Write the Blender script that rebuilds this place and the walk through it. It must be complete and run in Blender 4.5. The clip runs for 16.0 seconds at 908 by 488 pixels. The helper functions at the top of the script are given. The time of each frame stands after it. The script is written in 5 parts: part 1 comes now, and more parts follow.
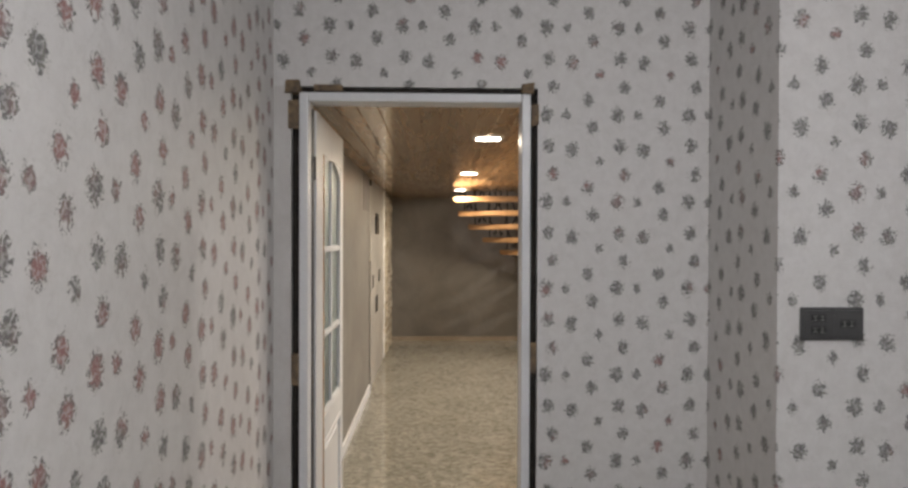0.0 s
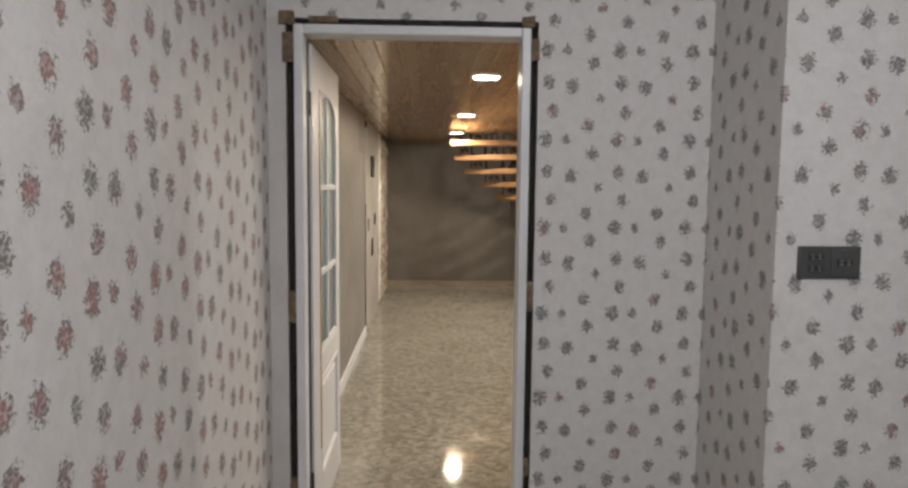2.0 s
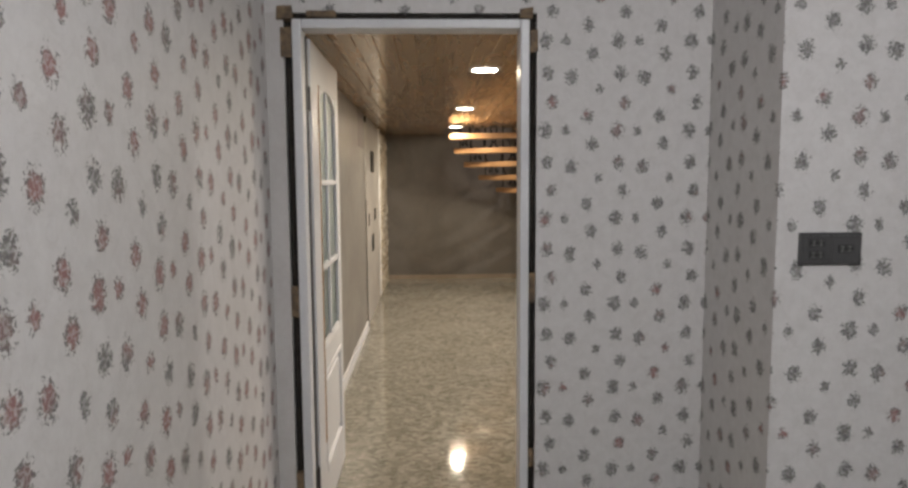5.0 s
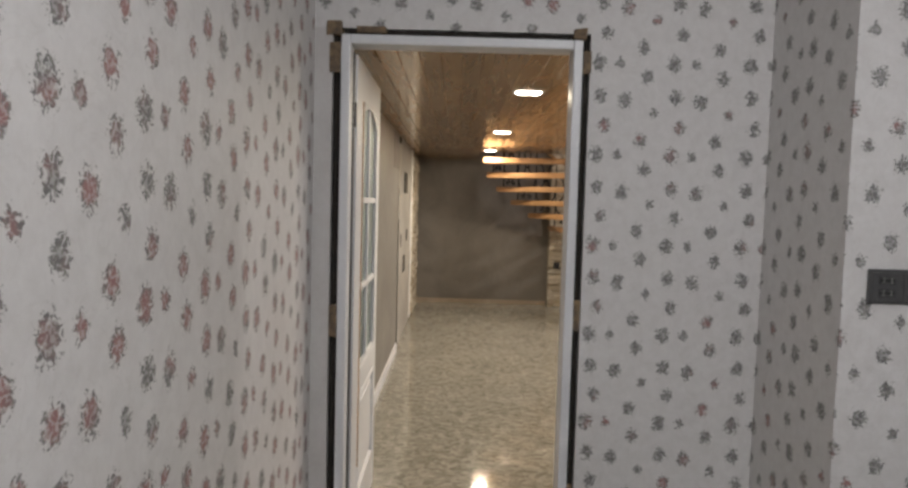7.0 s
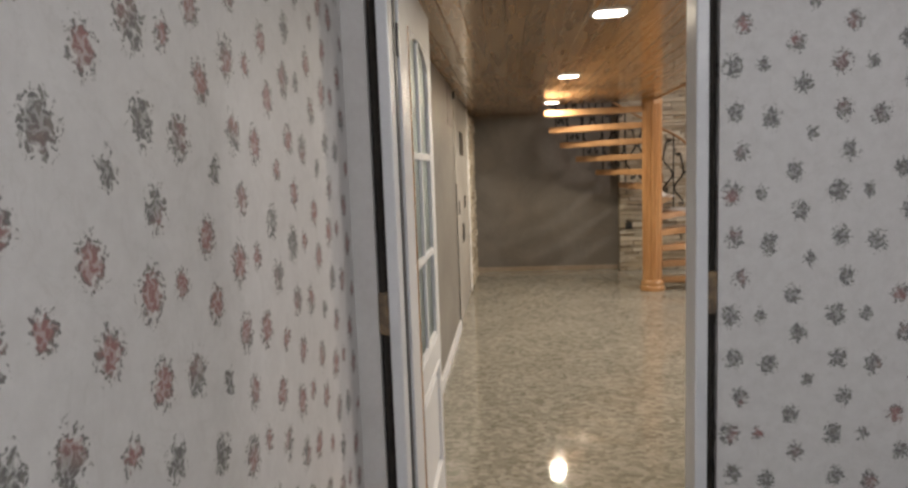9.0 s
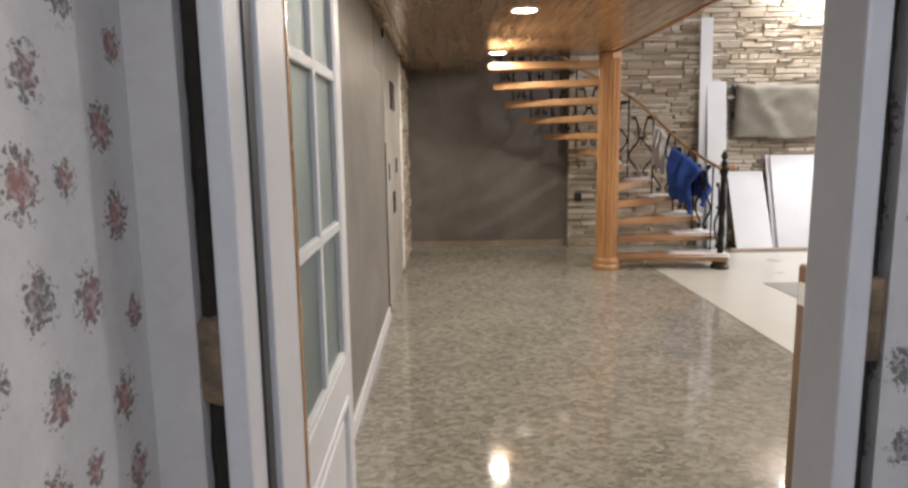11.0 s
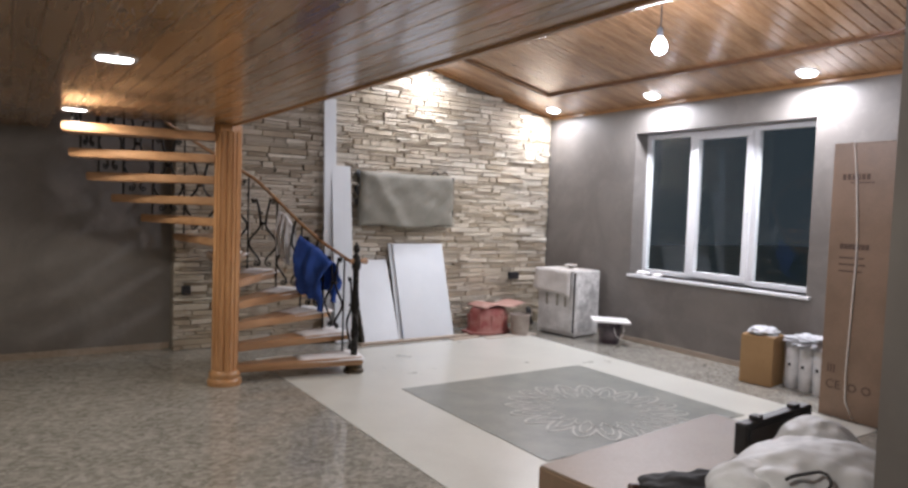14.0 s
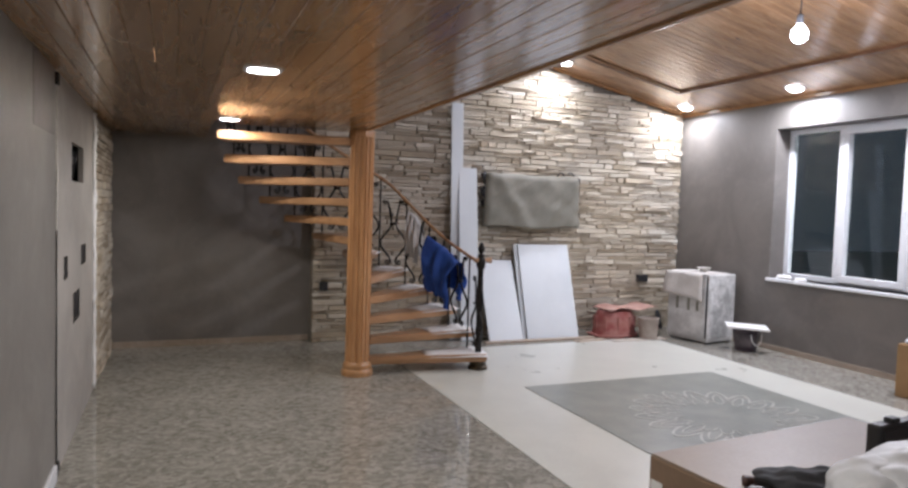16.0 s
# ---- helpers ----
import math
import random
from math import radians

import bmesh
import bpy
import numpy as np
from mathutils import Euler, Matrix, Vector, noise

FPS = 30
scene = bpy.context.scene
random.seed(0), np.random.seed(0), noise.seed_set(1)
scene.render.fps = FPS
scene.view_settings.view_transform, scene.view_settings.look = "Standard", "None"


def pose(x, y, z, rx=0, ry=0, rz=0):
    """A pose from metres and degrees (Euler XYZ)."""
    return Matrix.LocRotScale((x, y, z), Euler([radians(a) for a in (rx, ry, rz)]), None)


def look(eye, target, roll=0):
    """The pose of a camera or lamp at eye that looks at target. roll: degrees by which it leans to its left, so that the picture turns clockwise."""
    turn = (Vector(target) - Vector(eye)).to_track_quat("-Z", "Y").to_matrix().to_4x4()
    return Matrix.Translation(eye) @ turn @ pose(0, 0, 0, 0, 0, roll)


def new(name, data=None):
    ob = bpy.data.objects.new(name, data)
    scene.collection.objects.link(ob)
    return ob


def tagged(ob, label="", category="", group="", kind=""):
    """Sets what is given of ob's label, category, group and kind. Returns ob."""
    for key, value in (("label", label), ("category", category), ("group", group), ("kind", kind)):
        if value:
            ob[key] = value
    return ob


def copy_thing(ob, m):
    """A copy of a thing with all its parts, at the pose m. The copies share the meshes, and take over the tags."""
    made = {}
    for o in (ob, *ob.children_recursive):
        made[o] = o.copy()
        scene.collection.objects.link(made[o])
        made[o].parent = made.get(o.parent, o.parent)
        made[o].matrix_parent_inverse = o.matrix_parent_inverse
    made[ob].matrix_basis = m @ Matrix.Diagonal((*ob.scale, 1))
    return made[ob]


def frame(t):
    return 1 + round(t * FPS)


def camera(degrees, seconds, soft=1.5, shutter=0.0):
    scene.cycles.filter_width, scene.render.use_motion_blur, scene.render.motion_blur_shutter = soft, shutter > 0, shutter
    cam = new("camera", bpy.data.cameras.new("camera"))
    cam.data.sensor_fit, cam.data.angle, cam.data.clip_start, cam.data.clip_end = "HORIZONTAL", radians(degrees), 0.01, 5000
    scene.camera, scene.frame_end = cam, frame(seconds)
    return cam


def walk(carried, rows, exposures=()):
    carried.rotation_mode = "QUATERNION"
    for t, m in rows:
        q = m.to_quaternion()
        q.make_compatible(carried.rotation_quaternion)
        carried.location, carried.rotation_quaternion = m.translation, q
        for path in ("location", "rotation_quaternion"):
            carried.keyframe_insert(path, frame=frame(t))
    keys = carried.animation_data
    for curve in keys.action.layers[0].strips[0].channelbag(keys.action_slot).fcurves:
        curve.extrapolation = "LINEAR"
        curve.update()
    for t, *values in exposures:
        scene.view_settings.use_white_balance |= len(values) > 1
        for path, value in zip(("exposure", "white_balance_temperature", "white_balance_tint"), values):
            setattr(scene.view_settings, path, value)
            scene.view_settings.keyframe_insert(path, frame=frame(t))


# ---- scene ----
cam = camera(68.0, 16.0, soft=2.7, shutter=0.0)

PATH = [
    (0, (0.508, -2.537, 1.499), (0.565, -0.538, 1.479), 0.2),
    (0.5, (0.51, -2.528, 1.475), (0.537, -0.533, 1.346), 0.4),
    (1, (0.506, -2.526, 1.471), (0.557, -0.531, 1.334), 0.5),
    (1.5, (0.502, -2.525, 1.467), (0.563, -0.531, 1.314), 0.4),
    (2, (0.499, -2.521, 1.467), (0.572, -0.53, 1.289), 0.6),
    (2.5, (0.496, -2.524, 1.466), (0.594, -0.534, 1.29), 0.7),
    (3, (0.492, -2.504, 1.462), (0.613, -0.516, 1.279), 0.9),
    (3.5, (0.496, -2.506, 1.463), (0.619, -0.519, 1.271), 0.5),
    (6, (0.49, -2.536, 1.457), (0.517, -0.546, 1.262), 0.1),
    (6.5, (0.477, -2.495, 1.442), (0.487, -0.503, 1.271), 1.0),
    (7, (0.428, -2.456, 1.448), (0.425, -0.46, 1.324), 1.6),
    (7.5, (0.357, -2.336, 1.428), (0.351, -0.346, 1.233), 1.2),
    (8, (0.308, -2.255, 1.406), (0.226, -0.275, 1.139), 2.3),
    (8.5, (0.312, -2.093, 1.411), (0.106, -0.117, 1.178), 0.7),
    (8.7, (0.347, -1.988, 1.408), (0.144, -0.011, 1.191), -1.1),
    (11, (0.303, -0.872, 1.293), (0.328, 1.104, 0.983), -0.8),
    (11.5, (0.277, -0.615, 1.338), (0.656, 1.335, 1.112), 0.7),
    (12, (0.311, -0.43, 1.348), (0.742, 1.511, 1.128), 0.2),
    (12.5, (0.373, -0.14, 1.425), (0.909, 1.772, 1.188), 0.8),
    (13, (0.44, 0.022, 1.421), (1.351, 1.793, 1.239), 1.3),
    (13.5, (0.436, 0.149, 1.456), (1.532, 1.811, 1.271), 1.8),
    (14, (0.433, 0.178, 1.475), (1.536, 1.843, 1.37), 2.0),
    (14.5, (0.478, 0.141, 1.457), (1.503, 1.857, 1.373), 1.1),
    (15, (0.419, 0.17, 1.464), (1.264, 1.982, 1.457), 1.3),
    (15.5, (0.412, 0.115, 1.49), (1.191, 1.956, 1.56), 1.6),
    (16, (0.431, 0.091, 1.44), (1.199, 1.935, 1.335), 1.8),
]

walk(cam, [(t, look(eye, target, roll)) for t, eye, target, roll in PATH],
     [(0.0, 0.56, 6400, 12), (8.5, 0.50, 6350, 12), (11.0, 0.50, 5900, 14), (12.0, 0.28, 5650, 15), (13.0, 0.0, 5550, 16), (14.0, -0.05, 5500, 16), (16.0, -0.05, 5350, 16)])

# ---------------------------------------------------------------- plan numbers
XL = -0.12            # left wall of the hall
XR = 6.50             # window wall
YB = 7.22             # plain back wall
YS = 7.06             # face of the ledge stone
ZC = 2.07             # underside of the loft boards
LOFT = 1.93           # free edge of the loft
DW, DH = 0.869, 2.04  # door frame, outside
SLOPE, ZR = 0.204, 2.73
CX, CY = 1.887, 5.66  # stair column


def roof_z(x):
    return ZR + SLOPE * (XR - x)


# ---------------------------------------------------------------- world and lights
world = bpy.data.worlds.new("night")
scene.world = world
world.use_nodes = True
world.node_tree.nodes["Background"].inputs[0].default_value = (0.040, 0.048, 0.050, 1)
world.node_tree.nodes["Background"].inputs[1].default_value = 0.8


def area(name, m, size, power, colour, spread=180):
    d = bpy.data.lights.new(name, "AREA")
    d.shape, d.size, d.energy, d.color, d.spread = "DISK", size, power, colour, radians(spread)
    ob = new(name, d)
    ob.matrix_world = m
    return ob


WARM = (1.0, 0.86, 0.63)
NEUT = (1.0, 0.93, 0.84)
LOFT_SPOTS = [(0.812, 1.32), (0.812, 3.43), (0.812, 5.53)]
ROOF_SPOTS = [(6.25, 6.76), (6.26, 5.18), (6.27, 3.48), (4.50, 6.76)]
for sx, sy in LOFT_SPOTS:
    area("loft_spot_light", pose(sx, sy, ZC - 0.022), 0.13, 14.5, WARM)
for sx, sy in ROOF_SPOTS:
    area("roof_spot_light", pose(sx, sy, roof_z(sx) - 0.050, 0, math.degrees(math.atan(SLOPE))), 0.24, 25 if sy > 6 else 46, NEUT)
bulb_light = bpy.data.lights.new("bulb_light", "POINT")
bulb_light.energy, bulb_light.shadow_soft_size, bulb_light.color = 95, 0.13, (1.0, 0.93, 0.86)
BULB = (4.06, 3.25, 2.615)
new("bulb_light", bulb_light).location = (BULB[0], BULB[1], BULB[2] - 0.05)
# Bedroom light comes from out of view; this source and its place are assumed.
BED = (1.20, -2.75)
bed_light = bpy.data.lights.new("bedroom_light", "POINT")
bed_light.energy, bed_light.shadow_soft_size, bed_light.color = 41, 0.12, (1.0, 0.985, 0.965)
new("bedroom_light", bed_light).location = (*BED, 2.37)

# ---------------------------------------------------------------- materials


class Mat:
    """A node material with a principled shader and short ways to add nodes."""

    def __init__(self, name, colour=(0.5, 0.5, 0.5), rough=0.5, metal=0.0):
        self.m = bpy.data.materials.new(name)
        self.m.use_nodes = True
        self.t = self.m.node_tree
        self.b = self.t.nodes["Principled BSDF"]
        self.set("Base Color", (*colour, 1))
        self.set("Roughness", rough)
        self.set("Metallic", metal)
        self.co = self.node("ShaderNodeTexCoord").outputs["Object"]

    def set(self, key, value):
        if isinstance(value, bpy.types.NodeSocket):
            self.t.links.new(value, self.b.inputs[key])
        else:
            self.b.inputs[key].default_value = value
        return self

    def node(self, kind, ins=None, **props):
        n = self.t.nodes.new(kind)
        for k, v in props.items():
            setattr(n, k, v)
        for k, v in (ins or {}).items():
            if isinstance(v, bpy.types.NodeSocket):
                self.t.links.new(v, n.inputs[k])
            else:
                n.inputs[k].default_value = v
        return n

    def math(self, op, a, b=0.0, clamp=False):
        return self.node("ShaderNodeMath", {0: a, 1: b}, operation=op, use_clamp=clamp).outputs[0]

    def vec(self, op, a, b=(0, 0, 0), c=None):
        ins = {0: a, 1: b}
        if c is not None:
            ins[2] = c
        return self.node("ShaderNodeVectorMath", ins, operation=op)

    def scaled(self, s):
        return self.vec("MULTIPLY", self.co, s).outputs[0]

    def noise(self, scale, detail=4.0, rough=0.55, co=None, dist=0.0):
        return self.node("ShaderNodeTexNoise", {"Vector": co or self.co, "Scale": scale, "Detail": detail, "Roughness": rough, "Distortion": dist}).outputs["Fac"]

    def ramp(self, fac, stops):
        n = self.node("ShaderNodeValToRGB", {0: fac})
        e = n.color_ramp.elements
        while len(e) < len(stops):
            e.new(0.5)
        for el, (p, c) in zip(e, stops):
            el.position, el.color = p, (*c, 1) if len(c) == 3 else c
        return n.outputs["Color"]

    def mix(self, fac, a, b, mode="MIX"):
        n = self.node("ShaderNodeMix", data_type="RGBA", blend_type=mode)
        for i, v in ((0, fac), (6, a), (7, b)):
            if isinstance(v, bpy.types.NodeSocket):
                self.t.links.new(v, n.inputs[i])
            else:
                n.inputs[i].default_value = v if i == 0 else (*v, 1)
        return n.outputs[2]

    def step(self, v, lo, hi):
        return self.node("ShaderNodeMapRange", {0: v, 1: lo, 2: hi, 3: 0.0, 4: 1.0}, interpolation_type="SMOOTHSTEP").outputs[0]

    def bump(self, height, strength=0.2, dist=0.01):
        n = self.node("ShaderNodeBump", {"Height": height, "Strength": strength, "Distance": dist})
        return self.set("Normal", n.outputs[0])


def wallpaper(name, du, dv, red, size=1.0):
    k = Mat(name, rough=0.62)
    sep = k.node("ShaderNodeSeparateXYZ", {0: k.co})
    u = k.math("ADD", sep.outputs[0], sep.outputs[1])
    p = k.node("ShaderNodeCombineXYZ", {0: k.math("SUBTRACT", u, du), 1: k.math("SUBTRACT", k.math("MULTIPLY", sep.outputs[2], -1.0), dv), 2: 0.0}).outputs[0]
    wob = k.node("ShaderNodeTexNoise", {"Vector": p, "Scale": 62.0, "Detail": 3.0}, noise_dimensions="2D").outputs["Color"]
    wob = k.vec("MULTIPLY_ADD", wob, (0.026, 0.026, 0), (-0.013, -0.013, 0)).outputs[0]
    q = k.vec("ADD", p, wob).outputs[0]
    pu, pv = 0.272, 0.3286
    best = None
    for cx, cy, s in ((0.043, 0.021, 0.028), (0.147, 0.064, 0.019), (0.225, 0.005, 0.027), (0.242, 0.112, 0.025),
                      (0.104, 0.161, 0.026), (0.021, 0.216, 0.019), (0.216, 0.216, 0.030), (0.121, 0.265, 0.026)):
        d = k.vec("SUBTRACT", q, (cx, cy, 0)).outputs[0]
        w = k.vec("WRAP", d, (pu / 2, pv / 2, 1), (-pu / 2, -pv / 2, -1)).outputs[0]
        r = k.math("MULTIPLY", k.vec("LENGTH", k.vec("MULTIPLY", w, (1.06, 0.88, 1)).outputs[0]).outputs["Value"], 1 / (s * size))
        best = r if best is None else k.math("MINIMUM", best, r)
    petals = k.node("ShaderNodeTexVoronoi", {"Vector": k.vec("ADD", p, k.vec("SCALE", wob).outputs[0]).outputs[0], "Scale": 105.0}, voronoi_dimensions="2D").outputs["Distance"]
    fuzz = k.noise(240.0, 3.0, co=p)
    edge = k.math("ADD", best, k.math("MULTIPLY", k.math("SUBTRACT", petals, 0.40), 0.95))
    edge = k.math("ADD", edge, k.math("MULTIPLY", k.math("SUBTRACT", fuzz, 0.5), 0.7))
    lace = k.math("ADD", 0.58, k.math("MULTIPLY", k.step(petals, 0.62, 0.26), 0.42))
    mask = k.math("MULTIPLY", k.math("MULTIPLY", k.step(edge, 1.10, 0.70), lace), 0.93)
    tint = k.noise(4.6, 1.0, co=p)
    heart = k.math("MULTIPLY", k.step(tint, red - 0.06, red + 0.06), k.step(k.math("ADD", best, k.math("MULTIPLY", k.math("SUBTRACT", fuzz, 0.5), 0.9)), 0.95, 0.45))
    leaf = k.noise(60.0, 2.0, co=p)
    ink = k.mix(k.step(leaf, 0.46, 0.6), (0.112, 0.112, 0.112), (0.165, 0.162, 0.145))
    ink = k.mix(k.math("MULTIPLY", heart, 0.85), ink, (0.30, 0.115, 0.105))
    fibre = k.noise(26.0, 6.0, 0.7)
    base = k.mix(k.step(fibre, 0.3, 0.75), (0.60, 0.588, 0.582), (0.67, 0.660, 0.655))
    vein = k.noise(7.0, 5.0, 0.6, dist=1.2)
    base = k.mix(k.math("MULTIPLY", k.step(k.math("ABSOLUTE", k.math("SUBTRACT", vein, 0.5)), 0.018, 0.0), 0.16), base, (0.45, 0.43, 0.41))
    k.set("Base Color", k.mix(mask, base, ink))
    k.bump(k.noise(160.0, 4.0), 0.12, 0.002)
    return k.m


def plaster(name, light, dark, rough=0.46):
    k = Mat(name, rough=rough)
    a = k.noise(1.7, 5.0, 0.62, dist=0.6)
    b = k.noise(9.0, 6.0, 0.7)
    c = k.noise(55.0, 3.0, 0.6)
    col = k.mix(k.step(a, 0.36, 0.66), dark, light)
    col = k.mix(k.math("MULTIPLY", k.step(b, 0.5, 0.72), 0.35), col, tuple(v * 1.22 for v in light))
    k.set("Base Color", col)
    k.set("Roughness", k.math("ADD", k.math("MULTIPLY", b, 0.25), rough - 0.12))
    k.bump(k.math("ADD", k.math("MULTIPLY", b, 0.7), k.math("MULTIPLY", c, 0.3)), 0.22, 0.004)
    return k.m


def linoleum():
    k = Mat("speckled_linoleum", rough=0.16)
    w = k.vec("ADD", k.scaled((1, 1.25, 1)), k.vec("MULTIPLY", k.node("ShaderNodeTexNoise", {"Vector": k.co, "Scale": 14.0, "Detail": 4.0}).outputs["Color"], (0.06, 0.06, 0)).outputs[0]).outputs[0]
    v = k.node("ShaderNodeTexVoronoi", {"Vector": w, "Scale": 34.0, "Randomness": 1.0}, voronoi_dimensions="2D").outputs["Color"]
    f = k.node("ShaderNodeSeparateColor", {0: v}).outputs[0]
    n1 = k.noise(52.0, 6.0, 0.8)
    n2 = k.noise(2.2, 4.0, 0.6)
    n3 = k.noise(170.0, 3.0, 0.7)
    m = k.math("ADD", k.math("MULTIPLY", f, 0.24), k.math("MULTIPLY", n1, 0.62))
    m = k.math("ADD", m, k.math("MULTIPLY", n3, 0.36))
    m = k.math("ADD", m, k.math("MULTIPLY", k.math("SUBTRACT", n2, 0.5), 0.22))
    col = k.ramp(m, [(0.41, (0.138, 0.130, 0.105)), (0.53, (0.222, 0.210, 0.176)), (0.64, (0.290, 0.276, 0.236)), (0.78, (0.38, 0.365, 0.32))])
    fl = k.noise(95.0, 2.0, 0.6, co=k.scaled((0.7, 1.4, 1)))
    col = k.mix(k.math("MULTIPLY", k.step(fl, 0.62, 0.72), 0.45), col, (0.46, 0.435, 0.375))
    k.set("Base Color", col)
    k.set("Roughness", k.math("ADD", k.math("MULTIPLY", n1, 0.07), 0.035))
    k.bump(n1, 0.025, 0.001)
    return k.m


def plain(name, a, b, rough=0.5, scale=8.0, metal=0.0, bump=0.08, detail=5.0, fine=60.0, dist=0.003):
    """Two tones of one colour at two scales, with a fine relief."""
    k = Mat(name, rough=rough, metal=metal)
    n1, n2 = k.noise(scale, detail, 0.6), k.noise(fine, 4.0, 0.6)
    f = k.math("ADD", k.math("MULTIPLY", n1, 0.7), k.math("MULTIPLY", n2, 0.3))
    k.set("Base Color", k.mix(k.step(f, 0.35, 0.65), a, b))
    k.set("Roughness", k.math("ADD", k.math("MULTIPLY", n1, 0.18), max(rough - 0.09, 0.02)))
    if bump:
        k.bump(f, bump, dist)
    return k.m


def wood(name, light, dark, axis="Y", rough=0.22, per="island", knots=True, coat=0.5):
    k = Mat(name, rough=rough)
    rnd = k.node("ShaderNodeNewGeometry").outputs["Random Per Island"] if per == "island" else k.node("ShaderNodeObjectInfo").outputs["Random"]
    off = k.node("ShaderNodeCombineXYZ", {0: k.math("MULTIPLY", rnd, 37.0), 1: k.math("MULTIPLY", rnd, 53.0), 2: k.math("MULTIPLY", rnd, 71.0)}).outputs[0]
    co = k.vec("ADD", k.co, off).outputs[0]
    st = {"X": (0.10, 1, 1), "Y": (1, 0.10, 1), "Z": (1, 1, 0.10)}[axis]
    g = k.vec("MULTIPLY", co, st).outputs[0]
    n1 = k.noise(16.0, 5.0, 0.6, co=g, dist=0.8)
    n2 = k.noise(95.0, 4.0, 0.65, co=g)
    col = k.mix(k.step(n1, 0.35, 0.66), light, dark)
    col = k.mix(k.math("MULTIPLY", k.step(n2, 0.48, 0.75), 0.45), col, tuple(v * 0.55 for v in dark))
    tone = k.math("ADD", k.math("MULTIPLY", rnd, 0.42), 0.79)
    col = k.vec("SCALE", col).outputs[0]
    col.node.inputs["Scale"].default_value = 1.0
    k.t.links.new(tone, col.node.inputs["Scale"])
    if knots:
        ks = {"X": (0.45, 1, 1), "Y": (1, 0.45, 1), "Z": (1, 1, 0.45)}[axis]
        v = k.node("ShaderNodeTexVoronoi", {"Vector": k.vec("MULTIPLY", co, ks).outputs[0], "Scale": 3.6}).outputs["Distance"]
        col = k.mix(k.math("MULTIPLY", k.step(v, 0.085, 0.03), 0.8), col, tuple(v2 * 0.28 for v2 in dark))
    k.set("Base Color", col)
    k.set("Roughness", k.math("ADD", k.math("MULTIPLY", n1, 0.12), rough - 0.05))
    k.set("Coat Weight", coat)
    k.set("Coat Roughness", 0.12)
    k.bump(n2, 0.06, 0.002)
    return k.m


def stone_mat():
    k = Mat("ledge_stone", rough=0.78)
    rnd = k.math("FRACT", k.math("ADD", k.node("ShaderNodeNewGeometry").outputs["Random Per Island"], k.node("ShaderNodeObjectInfo").outputs["Random"]))
    col = k.ramp(rnd, [(0.0, (0.29, 0.235, 0.165)), (0.35, (0.46, 0.40, 0.31)), (0.7, (0.58, 0.525, 0.43)), (1.0, (0.67, 0.625, 0.53))])
    n1, n2 = k.noise(14.0, 6.0, 0.7, dist=0.5), k.noise(75.0, 5.0, 0.7)
    big = k.noise(1.1, 3.0, 0.6, co=k.node("ShaderNodeNewGeometry").outputs["Position"])
    col = k.mix(k.math("MULTIPLY", k.step(big, 0.42, 0.62), 0.45), col, (0.60, 0.51, 0.36))
    col = k.mix(k.math("MULTIPLY", k.step(n1, 0.5, 0.72), 0.5), col, (0.40, 0.30, 0.20))
    col = k.mix(k.math("MULTIPLY", k.step(n2, 0.52, 0.75), 0.35), col, (0.27, 0.24, 0.20))
    k.set("Base Color", col)
    k.bump(k.math("ADD", k.math("MULTIPLY", n1, 0.6), k.math("MULTIPLY", n2, 0.4)), 0.7, 0.02)
    return k.m


def glow(name, colour, strength):
    k = Mat(name, colour, 0.4)
    k.set("Emission Color", (*colour, 1))
    k.set("Emission Strength", strength)
    return k.m


def glass(name, tint, rough=0.02):
    k = Mat(name, tint, rough)
    k.set("Transmission Weight", 1.0)
    k.set("IOR", 1.45)
    return k.m


PAPER = wallpaper("flower_wallpaper_door_wall", 0.168, 0.1205, 0.62, 0.90)
PAPER_PIER = wallpaper("flower_wallpaper_pier", 0.241, 0.116, 0.62, 0.90)
PAPER_WEST = wallpaper("flower_wallpaper_side_wall", -0.001, 0.170, 0.46, 1.05)
GREY = plaster("grey_decorative_plaster", (0.190, 0.174, 0.156), (0.150, 0.136, 0.122))
# GREY again, with the left wall's extra brightness put into the colour.
GREYW = plaster("brightened_grey_plaster", (0.245, 0.232, 0.210), (0.195, 0.183, 0.165))
BOARD = plaster("plasterboard", (0.40, 0.375, 0.34), (0.32, 0.30, 0.27), 0.7)
LINO = linoleum()
CREAM = plain("cream_tile", (0.515, 0.515, 0.460), (0.575, 0.575, 0.515), 0.3, 2.0, bump=0.03)
RUGTILE = plain("grey_medallion_tile", (0.190, 0.203, 0.178), (0.262, 0.268, 0.238), 0.35, 5.0, bump=0.05)
INLAY = plain("pale_inlay", (0.38, 0.38, 0.345), (0.51, 0.505, 0.465), 0.4, 30.0)
CEIL_Y = wood("varnished_ceiling_boards", (0.49, 0.275, 0.10), (0.36, 0.188, 0.064), "Y", 0.26, coat=1.0)
CEIL_X = wood("varnished_roof_boards", (0.44, 0.262, 0.135), (0.32, 0.178, 0.085), "X", 0.22, coat=0.6)
TRIMW = wood("varnished_trim", (0.46, 0.25, 0.10), (0.35, 0.18, 0.07), "Y", 0.25, knots=False)
PINE = wood("stair_pine", (0.50, 0.275, 0.115), (0.37, 0.185, 0.070), "Z", 0.28, "object", knots=False)
